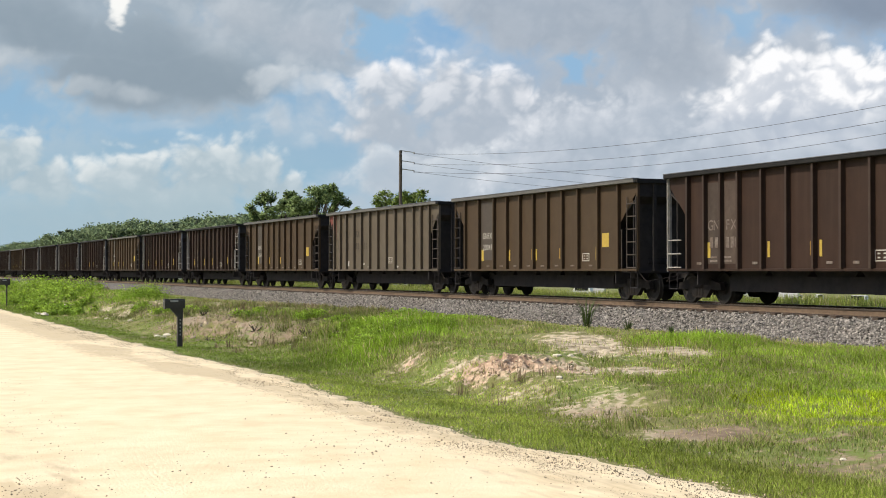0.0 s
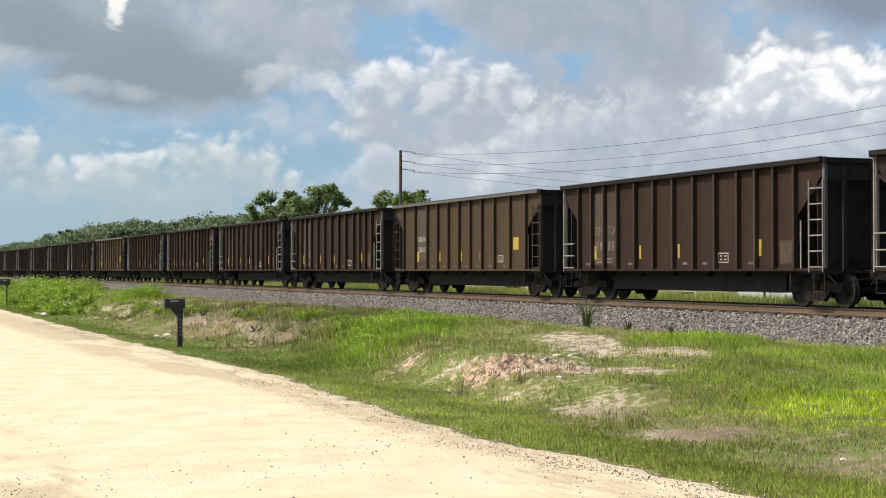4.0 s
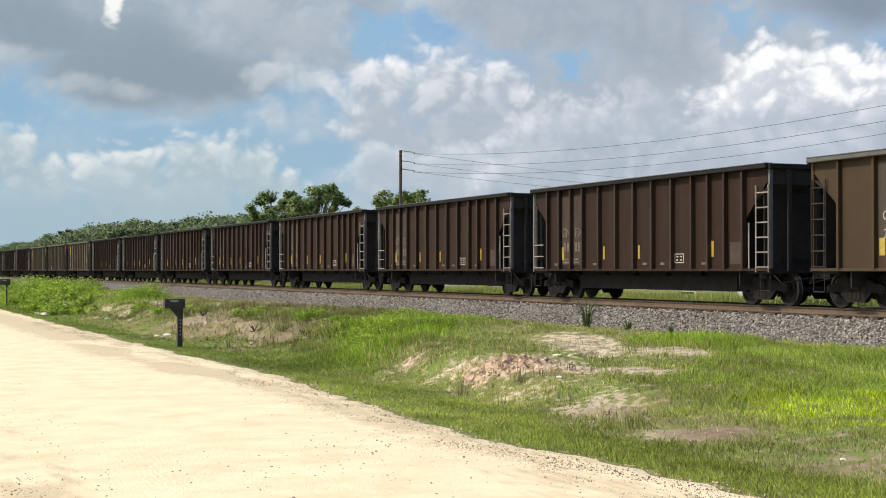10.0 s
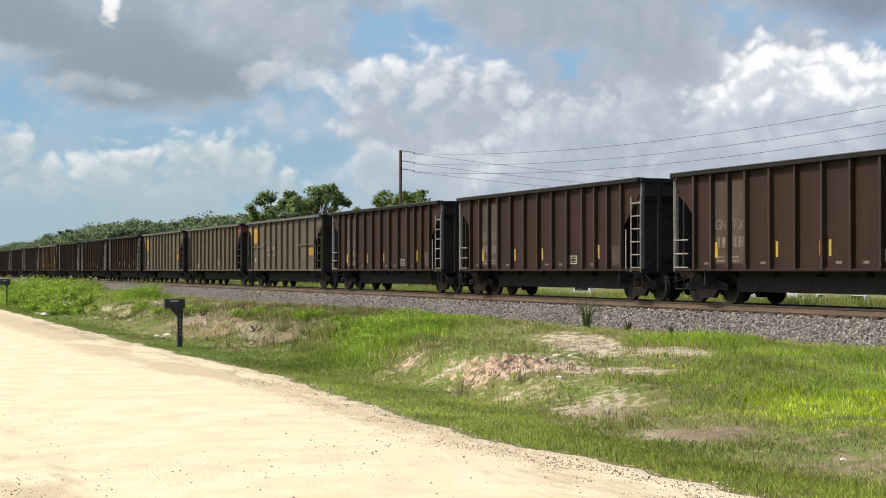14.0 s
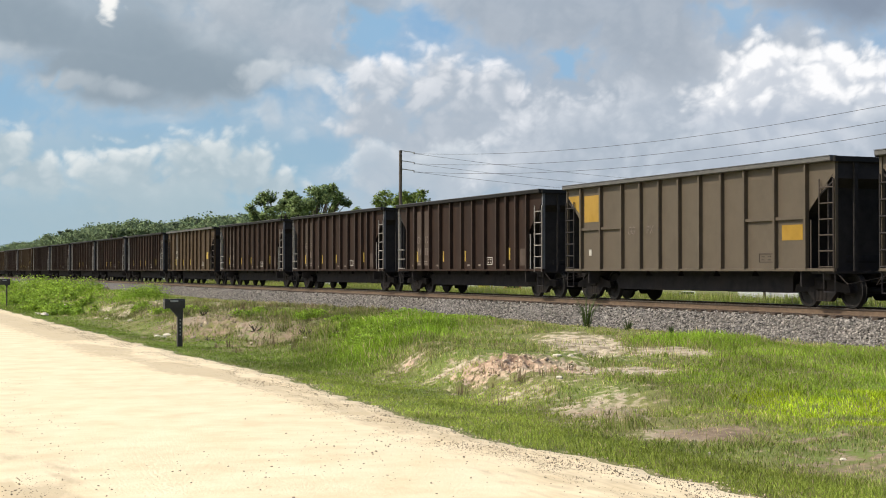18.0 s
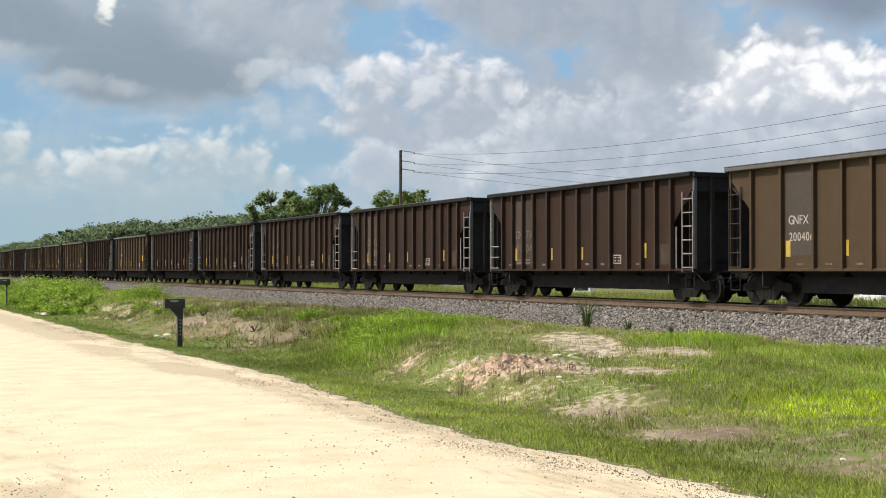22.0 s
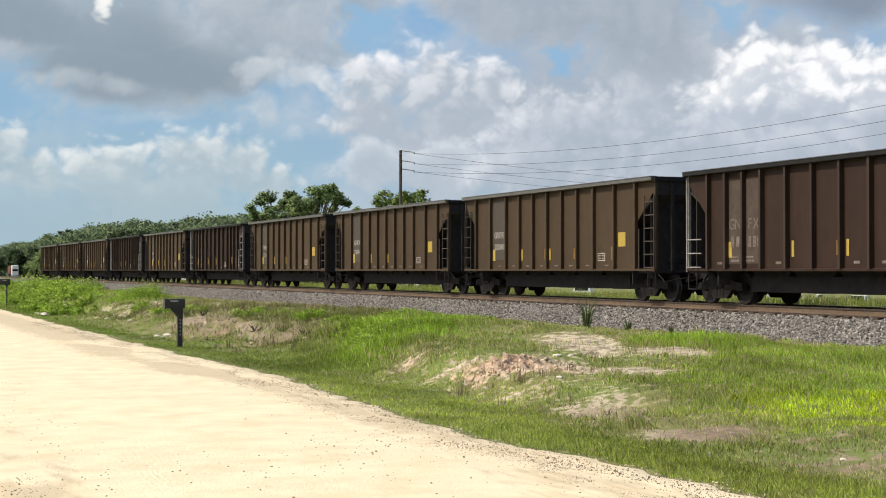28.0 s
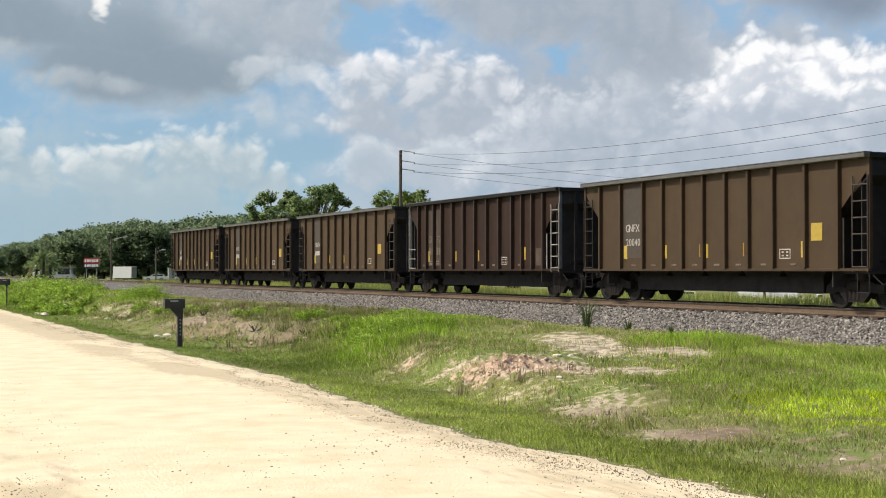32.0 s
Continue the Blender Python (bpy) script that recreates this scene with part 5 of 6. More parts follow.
# pale stones lying about
def loose_stone(px, d, size, seed):
    rng = np.random.default_rng(seed)
    x, y = at_view(px, d)
    bm = bmesh.new()
    bmesh.ops.create_icosphere(bm, subdivisions=2, radius=1.0)
    k = rng.normal(size=3) * 3
    for v in bm.verts:
        v.co = Vector((v.co.x * size * 1.5, v.co.y * size, v.co.z * size * 0.55)) * (1 + 0.22 * math.sin(v.co.x * 3 + k[0]) + 0.18 * math.sin(v.co.y * 4 + k[1]) + 0.1 * math.sin(v.co.z * 7 + k[2]))
    ob = new("stone", mesh_of(bm, "stone", M["pale_stone"]))
    ob.matrix_basis = pose(x, y, float(ground_z(x, y)) + size * 0.3, 0, 0, rng.uniform(0, 180))
    return tagged(ob, "pale weathered stone lying in the roadside grass", "stone", "loose pale stones")


M["pale_stone"] = shade("pale_weathered_stone", [(0.52, 0.47, 0.38), (0.74, 0.69, 0.58)], 9.0, rough=0.9, bump=0.3)
for i, (px, d, s_) in enumerate(((70, 70, 0.10), (80, 69, 0.14), (66, 71, 0.09), (232, 57, 0.09), (278, 47, 0.09), (296, 47.6, 0.11), (288, 46.6, 0.07), (190, 62, 0.08), (116, 76, 0.1),
                                 (1256, 17.3, 0.035), (1223, 16.6, 0.025), (1491, 16.6, 0.03), (1320, 16.2, 0.022), (990, 24.6, 0.05), (985, 27.2, 0.06), (1010, 27.4, 0.05), (515, 40, 0.06), (470, 43, 0.06), (540, 41, 0.05))):
    loose_stone(px, d, s_, 300 + i)

# dead brush by the bank
def brush(a_, d_, seed):
    rng = np.random.default_rng(seed)
    x, y = math.cos(YAW) * a_ + math.sin(YAW) * d_, -math.sin(YAW) * a_ + math.cos(YAW) * d_
    bm = bmesh.new()
    for i in range(16):
        t, e = rng.uniform(0, 6.283), rng.uniform(0.15, 1.1)
        q = Vector((math.cos(t) * math.cos(e), math.sin(t) * math.cos(e), math.sin(e))) * rng.uniform(0.10, 0.24)
        tube(bm, (0, 0, 0), q, 0.022, 0.008, 5)
        tube(bm, q, q * 1.3 + Vector((rng.normal() * 0.06, rng.normal() * 0.06, 0.03)), 0.008, 0.003, 4)
    ob = new("dead_brush", mesh_of(bm, "dead_brush", M["bark"]))
    ob.location = (x, y, float(ground_z(x, y)) - 0.02)
    return tagged(ob, "heap of dark dead twigs on the sandy bank", "brush", "dead brush")


brush(-7.0, 44.6, 41)
brush(-8.4, 52.0, 42)
for i, (px_b, d_b) in enumerate(((452, 44.5), (330, 53), (540, 41.5))):
    brush((px_b - 784) / 2624 * d_b, d_b, 60 + i)


# ---- what stands behind the railway ----
def spot_at(px, d, turn=0.0, dz=0.0):
    x, y = at_view(px, d)
    return pose(x, y, float(ground_z(x, y)) + dz, 0, 0, turn)


def vehicle(at, paint, label, tall=1.5, length=4.5, pick_up=False):
    """A parked or driven car: body, cabin glass, four wheels. It faces +y."""
    v = thing("car", label, "car", "cars behind the railway", at)
    w, h = 0.86, length / 2
    bm = bmesh.new()
    lo = [(-h, 0.38), (-h, 0.85), (-h + 0.1, 0.95), (h - 1.15, 0.95), (h - 0.1, 0.80), (h, 0.62), (h, 0.38)]
    prism(bm, lo, -w, w)
    part("body", bm, paint, v)
    bm = bmesh.new()
    back = -0.2 if pick_up else -h + 0.15
    prism(bm, [(back, 0.95), (back + 0.25, tall - 0.04), (back + 0.5, tall), (h - 1.9, tall), (h - 1.25, 0.95)], -w + 0.12, w - 0.12)
    part("roof", bm, paint, v)
    for s in (-1, 1):
        part("side_window", boxes((min(s * (w - 0.122), s * (w - 0.108)), max(s * (w - 0.122), s * (w - 0.108)), back + 0.35, h - 1.75, 1.0, tall - 0.1)), M["glass_dark"], v)
        for q in (-h + 0.85, h - 0.85):
            bm = bmesh.new()
            lathe(bm, [(-0.1, 0.2), (-0.1, 0.33), (0.1, 0.33), (0.1, 0.2)], (s * (w - 0.08), q, 0.33), "X", 16)
            tyre = part("wheel", bm, M["rubber"], v)
            bm = bmesh.new()
            lathe(bm, [(-0.11, 0.12), (-0.105, 0.2), (0.105, 0.2), (0.11, 0.12)], (s * (w - 0.08), q, 0.33), "X", 12)
            part("rim", bm, M["metal_grey"], tyre)
        part("headlight", boxes((s * 0.6 - 0.16, s * 0.6 + 0.16, h - 0.02, h + 0.02, 0.58, 0.70)), M["porcelain"], v)
    return v


M["car_red"] = shade("faded_red_car_paint", [(0.30, 0.05, 0.05), (0.36, 0.07, 0.06)], 2.0, rough=0.35)
M["box_yellow"] = shade("yellow_cabinet_paint", [(0.55, 0.45, 0.05), (0.65, 0.55, 0.08)], 2.0, rough=0.5)
M["silver"] = shade("silver_car_paint", [(0.35, 0.36, 0.38), (0.42, 0.43, 0.45)], 2.0, rough=0.3, metal=0.3)
for px, d, turn, paint, label, tall, long_, pick in (
        (1026, 250, 40, "white_body", "white parked sport utility car in the far lot", 1.8, 4.7, False),
        (1514, 255, 30, "white_body", "white parked sport utility car in the far lot", 1.85, 4.6, False),
        (1455, 250, 70, "white_body", "white parked pick-up truck in the far lot", 1.8, 5.4, True),
        (1400, 262, 60, "silver", "silver parked saloon car in the far lot", 1.5, 4.5, False),
        (1210, 258, 55, "white_body", "white parked saloon car in the far lot", 1.5, 4.5, False),
        (900, 240, 70, "car_red", "faded red parked car beside a yellow cabinet", 1.6, 4.3, False),
        (700, 250, 70, "silver", "silver parked saloon car in the far lot", 1.5, 4.5, False),
        (274, 300, 80, "white_body", "white car parked beyond the level crossing", 1.4, 4.3, False),
        (302, 304, 80, "white_body", "white car parked beyond the level crossing", 1.4, 4.3, False)):
    vehicle(spot_at(px, d, turn), M[paint], label, tall, long_, pick)
MOVING_CAR = vehicle(pose(93.6, -344.0, float(ground_z(93.6, 286.0))), M["white_body"], "white car driving on the road behind the railway", 1.7)
for px, d in ((1335, 246), (1385, 248)):
    tr = thing("box_trailer", "long white cargo trailer parked in the far lot", "trailer", "trailers behind the railway", spot_at(px, d, -20))
    tr.matrix_basis = tr.matrix_basis @ Matrix.Rotation(1.2, 4, "Z")
    part("box", boxes((-1.2, 1.2, -2.6, 2.6, 0.7, 2.3), bevel=0.04), M["white_body"], tr)
    part("chassis", boxes((-0.5, 0.5, -2.6, 3.4, 0.5, 0.68)), M["underframe"], tr)
    for s in (-1, 1):
        for q in (-0.8, 0.1):
            bm = bmesh.new()
            lathe(bm, [(-0.1, 0.18), (-0.1, 0.36), (0.1, 0.36), (0.1, 0.18)], (s * 1.0, q, 0.36), "X", 14)
            part("wheel", bm, M["rubber"], tr)
fence = thing("picket_fence", "low white picket fence across the far lot", "fence", at=spot_at(826, 240, 0))
fence.matrix_basis = fence.matrix_basis @ Matrix.Rotation(-YAW, 4, "Z")
for z in (0.4, 0.95):
    part("fence_rail", boxes((-4.3, 4.3, -0.03, 0.03, z, z + 0.11)), M["white_body"], fence)
for i in range(30):
    bm = bmesh.new()
    prism(bm, [(-0.018, 0.0), (0.018, 0.0), (0.018, 1.3), (-0.018, 1.36)], -4.28 + i * 0.29, -4.10 + i * 0.29)
    part("picket", bm, M["white_body"], fence)
cab = thing("utility_cabinet", "yellow utility cabinet beside a white marker post", "cabinet", at=spot_at(859, 236, 20))
part("housing", boxes((-1.1, 1.1, -0.6, 0.6, 0.0, 1.5), bevel=0.04), M["box_yellow"], cab)
part("cap", boxes((-1.15, 1.15, -0.65, 0.65, 1.5, 1.6), bevel=0.02), M["box_yellow"], cab)
mp_ = thing("marker_post", "white marker post beside the yellow cabinet", "post", at=spot_at(868, 232))
bm = bmesh.new()
tube(bm, (0, 0, 0), (0, 0, 1.9), 0.09, 0.09, 8)
part("shaft", bm, M["white_body"], mp_)

# beyond the crossing: container trailer, sign, lamps, cabinet, palm
box_tr = thing("box_trailer", "white box trailer rolling slowly beyond the level crossing", "trailer", at=spot_at(1053, 284, 55))
part("box", boxes((-1.2, 1.2, -1.9, 1.9, 0.35, 2.55), bevel=0.03), M["white_body"], box_tr)
part("frame", boxes((-0.5, 0.5, -1.9, 1.9, 0.2, 0.34)), M["underframe"], box_tr)
part("rear_door", boxes((-1.1, 1.1, -1.93, -1.905, 0.45, 2.45)), M["metal_grey"], box_tr)
for s in (-1, 1):
    for q in (-0.9, -0.1):
        bm = bmesh.new()
        lathe(bm, [(-0.1, 0.2), (-0.1, 0.4), (0.1, 0.4), (0.1, 0.2)], (s * 0.95, q, 0.4), "X", 14)
        part("wheel", bm, M["rubber"], box_tr)
sign = thing("road_sign", "dark roadside sign with red top and pale letter rows", "sign", at=spot_at(162, 262))
sign.matrix_basis = sign.matrix_basis @ Matrix.Rotation(-YAW - 0.24 + 0.24, 4, "Z")
for s in (-1, 1):
    part("sign_post", boxes((s * 0.9 - 0.06, s * 0.9 + 0.06, 0.02, 0.14, 0, 2.2)), M["metal_grey"], sign)
part("sign_face", boxes((-1.35, 1.35, -0.1, 0.0, 2.05, 3.9)), M["sign_dark"], sign)
part("red_header", boxes((-1.35, 1.35, -0.112, -0.1, 2.92, 3.9)), M["sign_red"], sign)
for j, z in enumerate((2.3, 3.15)):
    for i in range(6):
        part("letter_bar", boxes((-1.2 + i * 0.41, -1.2 + i * 0.41 + 0.29 + 0.07 * (i % 2), -0.125, -0.1, z + 0.04 * (i % 3), z + 0.5)), M["white_body"], sign)


def street_lamp(px, d, height, label, arm=2.2):
    p = thing("street_lamp", label, "street lamp", "street lamps", spot_at(px, d))
    p.matrix_basis = p.matrix_basis @ Matrix.Rotation(-YAW, 4, "Z")
    bm = bmesh.new()
    tube(bm, (0, 0, 0), (0, 0, height), 0.14, 0.10, 10)
    part("pole", bm, M["pole_wood"], p)
    bm = bmesh.new()
    tube(bm, (0, 0, height - 0.9), (arm, 0, height - 0.4), 0.05, 0.04, 8)
    part("arm", bm, M["metal_grey"], p)
    part("lamp_head", boxes((arm - 0.1, arm + 0.7, -0.16, 0.16, height - 0.5, height - 0.3), bevel=0.05), M["porcelain"], p)


street_lamp(197, 262, 8.0, "wooden pole with a grey street lamp arm")
street_lamp(276, 280, 6.3, "slim pole with a pale street lamp head", 1.2)
bx = thing("signal_cabinet", "grey railway signal cabinet at the crossing", "cabinet", at=spot_at(303, 250))
part("housing", boxes((-0.5, 0.5, -0.5, 0.5, 0.2, 2.4), bevel=0.04), M["metal_grey"], bx)
part("plinth", boxes((-0.55, 0.55, -0.55, 0.55, 0, 0.2)), M["stone"], bx)
GREY_VAN = vehicle(spot_at(652, 268, 68), M["silver"], "grey van driving on the road behind the crossing", 2.2, 4.4)
LORRY = thing("lorry", "white lorry cab drawing a brick-red box trailer", "lorry", at=spot_at(-243, 290, 178))
part("cab", boxes((-0.65, 0.65, 0.0, 1.9, 0.6, 2.75), bevel=0.12), M["white_body"], LORRY)
part("windscreen", boxes((-0.52, 0.52, 1.89, 1.92, 1.55, 1.95)), M["glass_dark"], LORRY)
part("bumper", boxes((-0.65, 0.65, 1.8, 2.0, 0.45, 0.75), bevel=0.04), M["metal_grey"], LORRY)
part("trailer_box", boxes((-0.75, 0.75, -7.5, -0.3, 1.05, 2.55), bevel=0.03), M["red"], LORRY)
part("chassis", boxes((-0.45, 0.45, -7.4, 0.4, 0.7, 1.04)), M["underframe"], LORRY)
for s_ in (-1, 1):
    for q_ in (-6.6, -5.5, 0.9):
        bm = bmesh.new()
        lathe(bm, [(-0.12, 0.2), (-0.12, 0.45), (0.12, 0.45), (0.12, 0.2)], (s_ * 0.55, q_, 0.45), "X", 14)
        part("wheel", bm, M["rubber"], LORRY)


def palm(px, d, h, seed, label):
    rng = np.random.default_rng(seed)
    p = thing("palm", label, "palm", "palms beyond the crossing", spot_at(px, d))
    bm = bmesh.new()
    tube(bm, (0, 0, -0.2), (0.1, 0, h * 0.55), 0.22, 0.16, 10)
    part("trunk", bm, M["bark"], p)
    v, f = [], []
    for i in range(46):
        t, e = rng.uniform(0, 6.283), rng.uniform(-0.5, 1.2)
        o = np.array([math.cos(t), math.sin(t), 0])
        for j in range(7):
            s = 0.5 + j * 0.24
            c = np.array([0.1, 0, h * 0.55]) + o * s * math.cos(e) + np.array([0, 0, s * math.sin(e) - 0.16 * s * s])
            w = np.array([-o[1], o[0], 0]) * (0.5 - 0.05 * j)
            dn = np.array([0, 0, -0.22])
            k = len(v)
            v += [c, c + w + dn, c + o * 0.22, c - w + dn]
            f.append((k, k + 1, k + 2, k + 3))
    part("fronds", raw_mesh("fronds", np.array(v), np.array(f), M["palm_leaf"]), None, p)


palm(76, 205, 5.9, 7, "squat sunlit palm with a round head")
palm(88, 212, 4.6, 9, "squat sunlit palm with a round head")
palm(64, 215, 4.4, 10, "squat sunlit palm with a round head")

# spans of wire: towards the next pole nearer by, and away behind the train
def span(base_a, base_b, sag):
    for z in (13.87, 12.85, 12.02):
        wire((base_a[0] + 1.27, base_a[1] - 0.52, z), (base_b[0] + 1.27, base_b[1] - 0.52, z), sag)


POLE_B, POLE_C = from_view(35.5, 83), from_view(45.5, 210)
for q in (POLE_B, POLE_C):
    utility_pole(pose(q[0], q[1], 0), 14.2, (13.78, 12.76, 11.93), "tall dark wooden utility pole with three bracket arms")
span(POLE_A, POLE_B, 1.65)
span(POLE_A, POLE_C, 0.6)

# ---- sky backdrop ----
def srgb(r, g, b):
    return np.array([(c / 255 / 12.92) if c < 10 else ((c / 255 + 0.055) / 1.055) ** 2.4 for c in (r, g, b)])


def gradient_noise(u, v, seed):
    """Perlin noise at (u, v), about -1 to 1."""
    iu, iv = np.floor(u).astype("i8"), np.floor(v).astype("i8")
    fu, fv = u - iu, v - iv
    wu, wv = fu ** 3 * (fu * (fu * 6 - 15) + 10), fv ** 3 * (fv * (fv * 6 - 15) + 10)

    def g(a, b, x, y):
        q = np.sin(a * 127.1 + b * 311.7 + seed * 74.7) * 43758.5453
        t = (q - np.floor(q)) * 6.2832
        return np.cos(t) * x + np.sin(t) * y

    lo = g(iu, iv, fu, fv) * (1 - wu) + g(iu + 1, iv, fu - 1, fv) * wu
    hi = g(iu, iv + 1, fu, fv - 1) * (1 - wu) + g(iu + 1, iv + 1, fu - 1, fv - 1) * wu
    return (lo * (1 - wv) + hi * wv) * 1.5


def turbulence(u, v, seed, octaves=6, gain=0.5, billow=False):
    total, amp, norm = 0.0, 1.0, 0.0
    for o in range(octaves):
        c, s = math.cos(0.7 * o + seed), math.sin(0.7 * o + seed)
        q = gradient_noise((u * c - v * s) * 2 ** o + 5.7 * o, (u * s + v * c) * 2 ** o - 3.1 * o, seed + o)
        total = total + amp * ((3.0 * np.abs(q) - 0.75) if billow else q)
        norm += amp
        amp *= gain
    return total / norm


def cloud_sky():
    """A distant sheet of summer sky. u runs to the right, v upwards, in steps of 2.184 degrees from the view's middle and the horizon."""
    nu, nv = 760, 400
    u = np.concatenate([np.linspace(-15, -8.6, 60), np.linspace(-8.55, 8.55, nu - 120), np.linspace(8.6, 15, 60)])
    v = np.concatenate([np.linspace(-1.2, 5.4, nv - 60), np.linspace(5.45, 11, 60)])
    U, V = np.meshgrid(u, v, indexing="ij")
    w1, w2 = turbulence(U * 0.9, V * 0.9, 3, 4), turbulence(U * 0.9, V * 0.9, 13, 4)
    PU, PV = U + 0.22 * w1, V + 0.22 * w2

    def fields(du=0.0, dv=0.0):
        b = turbulence((PU + du) * 1.25, (PV + dv) * 1.45, 23, 6, 0.56, True)
        s = turbulence((PU + du) * 0.7, (PV + dv) * 1.1, 43, 6, 0.5)
        return b, s

    shifts = [(0.0, 0.0), (-0.035, 0.07), (-0.08, 0.16), (-0.15, 0.30), (-0.26, 0.5)]
    noise_at = [fields(*q) for q in shifts]
    small_at = [(turbulence((PU + du) * 1.75, (PV + dv) * 2.0, 29, 6, 0.47, True), s) for (du, dv), (b, s) in zip(shifts, noise_at)]
    bil, soft = noise_at[0]
    fine = turbulence(U * 5, V * 6, 63, 4)

    def mask(blobs, du, dv):
        f = np.full(U.shape, -3.0)
        for cu, cv, ru, rv in blobs:
            f = np.maximum(f, 1 - np.sqrt(((PU + du - cu) / ru) ** 2 + ((PV + dv - cv) / rv) ** 2))
        return f

    def layer(col, blobs, puff, wisp, edge, lo, hi, depth=3.0, opacity=1.0, glow=0.0, small=False, base=None):
        """Heaps that hold back the light from above on the left; lo and hi are the shaded and lit tones."""
        shade_sum, f0 = 0.0, None
        for (du, dv), (b, s), w in zip(shifts, small_at if small else noise_at, (0.0, 0.8, 1.0, 1.2, 1.4)):
            f = mask(blobs, du, dv) + puff * b + wisp * s
            if f0 is None:
                f0 = f
            shade_sum = shade_sum + w * np.clip(f, 0, 0.6)
        own = small_at[0][0] if small else bil
        lit = np.exp(-depth * shade_sum) + glow * ease(-0.35, 0.85, own) + 0.05 * fine
        if base:
            # flat shaded bottoms: the heap's underside sees less of the sun
            lit = lit * (0.25 + 0.75 * ease(base[0], base[1], PV + 0.25 * soft))
        lit = np.clip(lit, 0, 1)[..., None]
        alpha = ease(0.0, edge, f0)[..., None] * opacity
        return col * (1 - alpha) + (lo * (1 - lit) + hi * lit) * alpha

    t = ease(0.2, 4.8, V)[..., None]
    col = srgb(164, 189, 205) * (1 - t) + srgb(139, 178, 214) * t
    t2 = ease(2.9, 1.2, V)[..., None] * ease(0.5, -2.5, U)[..., None] * 0.6
    col = col * (1 - t2) + srgb(150, 188, 212) * t2
    veil = ease(-0.35, 0.5, soft)[..., None] * 0.40
    col = col * (1 - veil) + srgb(188, 203, 216) * veil
    # right two thirds: a pale continuous sheet behind the heaps
    col = layer(col, [(4.4, 2.3, 7.5, 3.2), (10.5, 2.5, 5.5, 3.4)], 0.12, 0.3, 0.6, srgb(170, 181, 193), srgb(212, 218, 226), 1.2, 0.95)
    # low heaps over the woods
    low_lo, low_hi = srgb(176, 193, 204), srgb(232, 237, 240)
    col = layer(col, [(-7.75, 2.0, 0.8, 0.7), (-7.0, 1.6, 0.8, 0.5), (-9.6, 1.9, 1.4, 1.0), (-12.4, 2.0, 1.6, 0.9)], 0.34, 0.2, 0.52, low_lo, low_hi, 1.7, 0.9, 0.40, True, (1.15, 1.9))
    col = layer(col, [(-5.55, 1.55, 0.95, 0.7), (-4.25, 1.75, 1.15, 0.85), (-3.4, 1.75, 0.6, 0.65), (-2.9, 1.4, 0.6, 0.5), (-4.8, 1.2, 1.6, 0.7)], 0.34, 0.2, 0.52, low_lo, low_hi, 1.7, 0.9, 0.40, True, (1.15, 1.9))
    col = layer(col, [(-5.6, 0.75, 4.6, 1.0), (-10.5, 0.8, 3.6, 0.9)], 0.1, 0.3, 0.7, srgb(168, 190, 203), srgb(192, 208, 217), 1.2, 0.8)
    # small puffs in the blue
    col = layer(col, [(-3.35, 2.72, 0.26, 0.30), (-2.6, 2.35, 0.22, 0.2), (-2.5, 3.35, 0.9, 0.28)], 0.5, 0.8, 1.2, srgb(184, 200, 214), srgb(220, 227, 234), 1.2, 0.6, 0.0, True)
    # middle heap
    col = layer(col, [(-1.1, 3.3, 1.1, 0.6), (-0.1, 3.15, 1.0, 0.9), (0.6, 2.85, 1.2, 1.0), (-1.0, 2.65, 1.0, 0.7), (0.2, 2.35, 1.6, 1.0)], 0.36, 0.2, 0.62, srgb(176, 187, 199), srgb(250, 250, 252), 1.2, 0.94, 0.42, True, (2.25, 3.25))
    col = layer(col, [(-1.1, 1.85, 0.85, 0.55), (0.2, 1.7, 1.3, 0.7)], 0.36, 0.25, 0.5, srgb(180, 192, 204), srgb(224, 230, 235), 1.3, 0.8, 0.12)
    col = layer(col, [(2.6, 2.2, 1.6, 1.3), (1.6, 1.9, 1.3, 1.0), (3.7, 2.4, 1.2, 1.4), (4.3, 3.2, 1.0, 1.2)], 0.36, 0.25, 0.6, srgb(172, 184, 197), srgb(236, 239, 243), 1.0, 0.88, 0.25)
    # bright heap
    col = layer(col, [(5.6, 3.3, 1.0, 0.8), (5.1, 2.6, 1.1, 1.0), (6.7, 3.25, 1.05, 0.8), (7.5, 3.15, 0.9, 0.8), (6.2, 2.6, 1.6, 1.1), (8.0, 2.5, 1.2, 1.0), (10.0, 3.0, 1.8, 1.3), (12.6, 2.8, 1.7, 1.3)], 0.34, 0.18, 0.46, srgb(178, 189, 203), srgb(255, 255, 255), 0.45, 0.98, 0.75, True, (2.5, 3.1))
    col = layer(col, [(6.2, 1.6, 3.0, 1.0), (9.5, 1.6, 3.0, 1.0), (4.6, 1.9, 1.3, 0.8), (7.6, 2.3, 0.9, 0.7)], 0.3, 0.3, 0.8, srgb(172, 183, 196), srgb(210, 218, 226), 1.1, 0.92, 0.12)
    # high grey decks
    col = layer(col, [(-7.2, 4.3, 3.2, 1.35), (-5.4, 3.7, 2.2, 1.15), (-4.2, 3.75, 2.2, 1.25), (-3.1, 4.2, 2.2, 1.5), (-1.9, 4.8, 1.2, 0.75), (-5.0, 5.4, 6.0, 1.7), (-10.5, 4.6, 3.6, 1.8), (-12, 6.5, 7, 2.6), (-4, 8, 7, 3)], 0.14, 0.36, 0.5, srgb(150, 166, 182), srgb(220, 228, 236), 0.75, 0.96, 0.12)
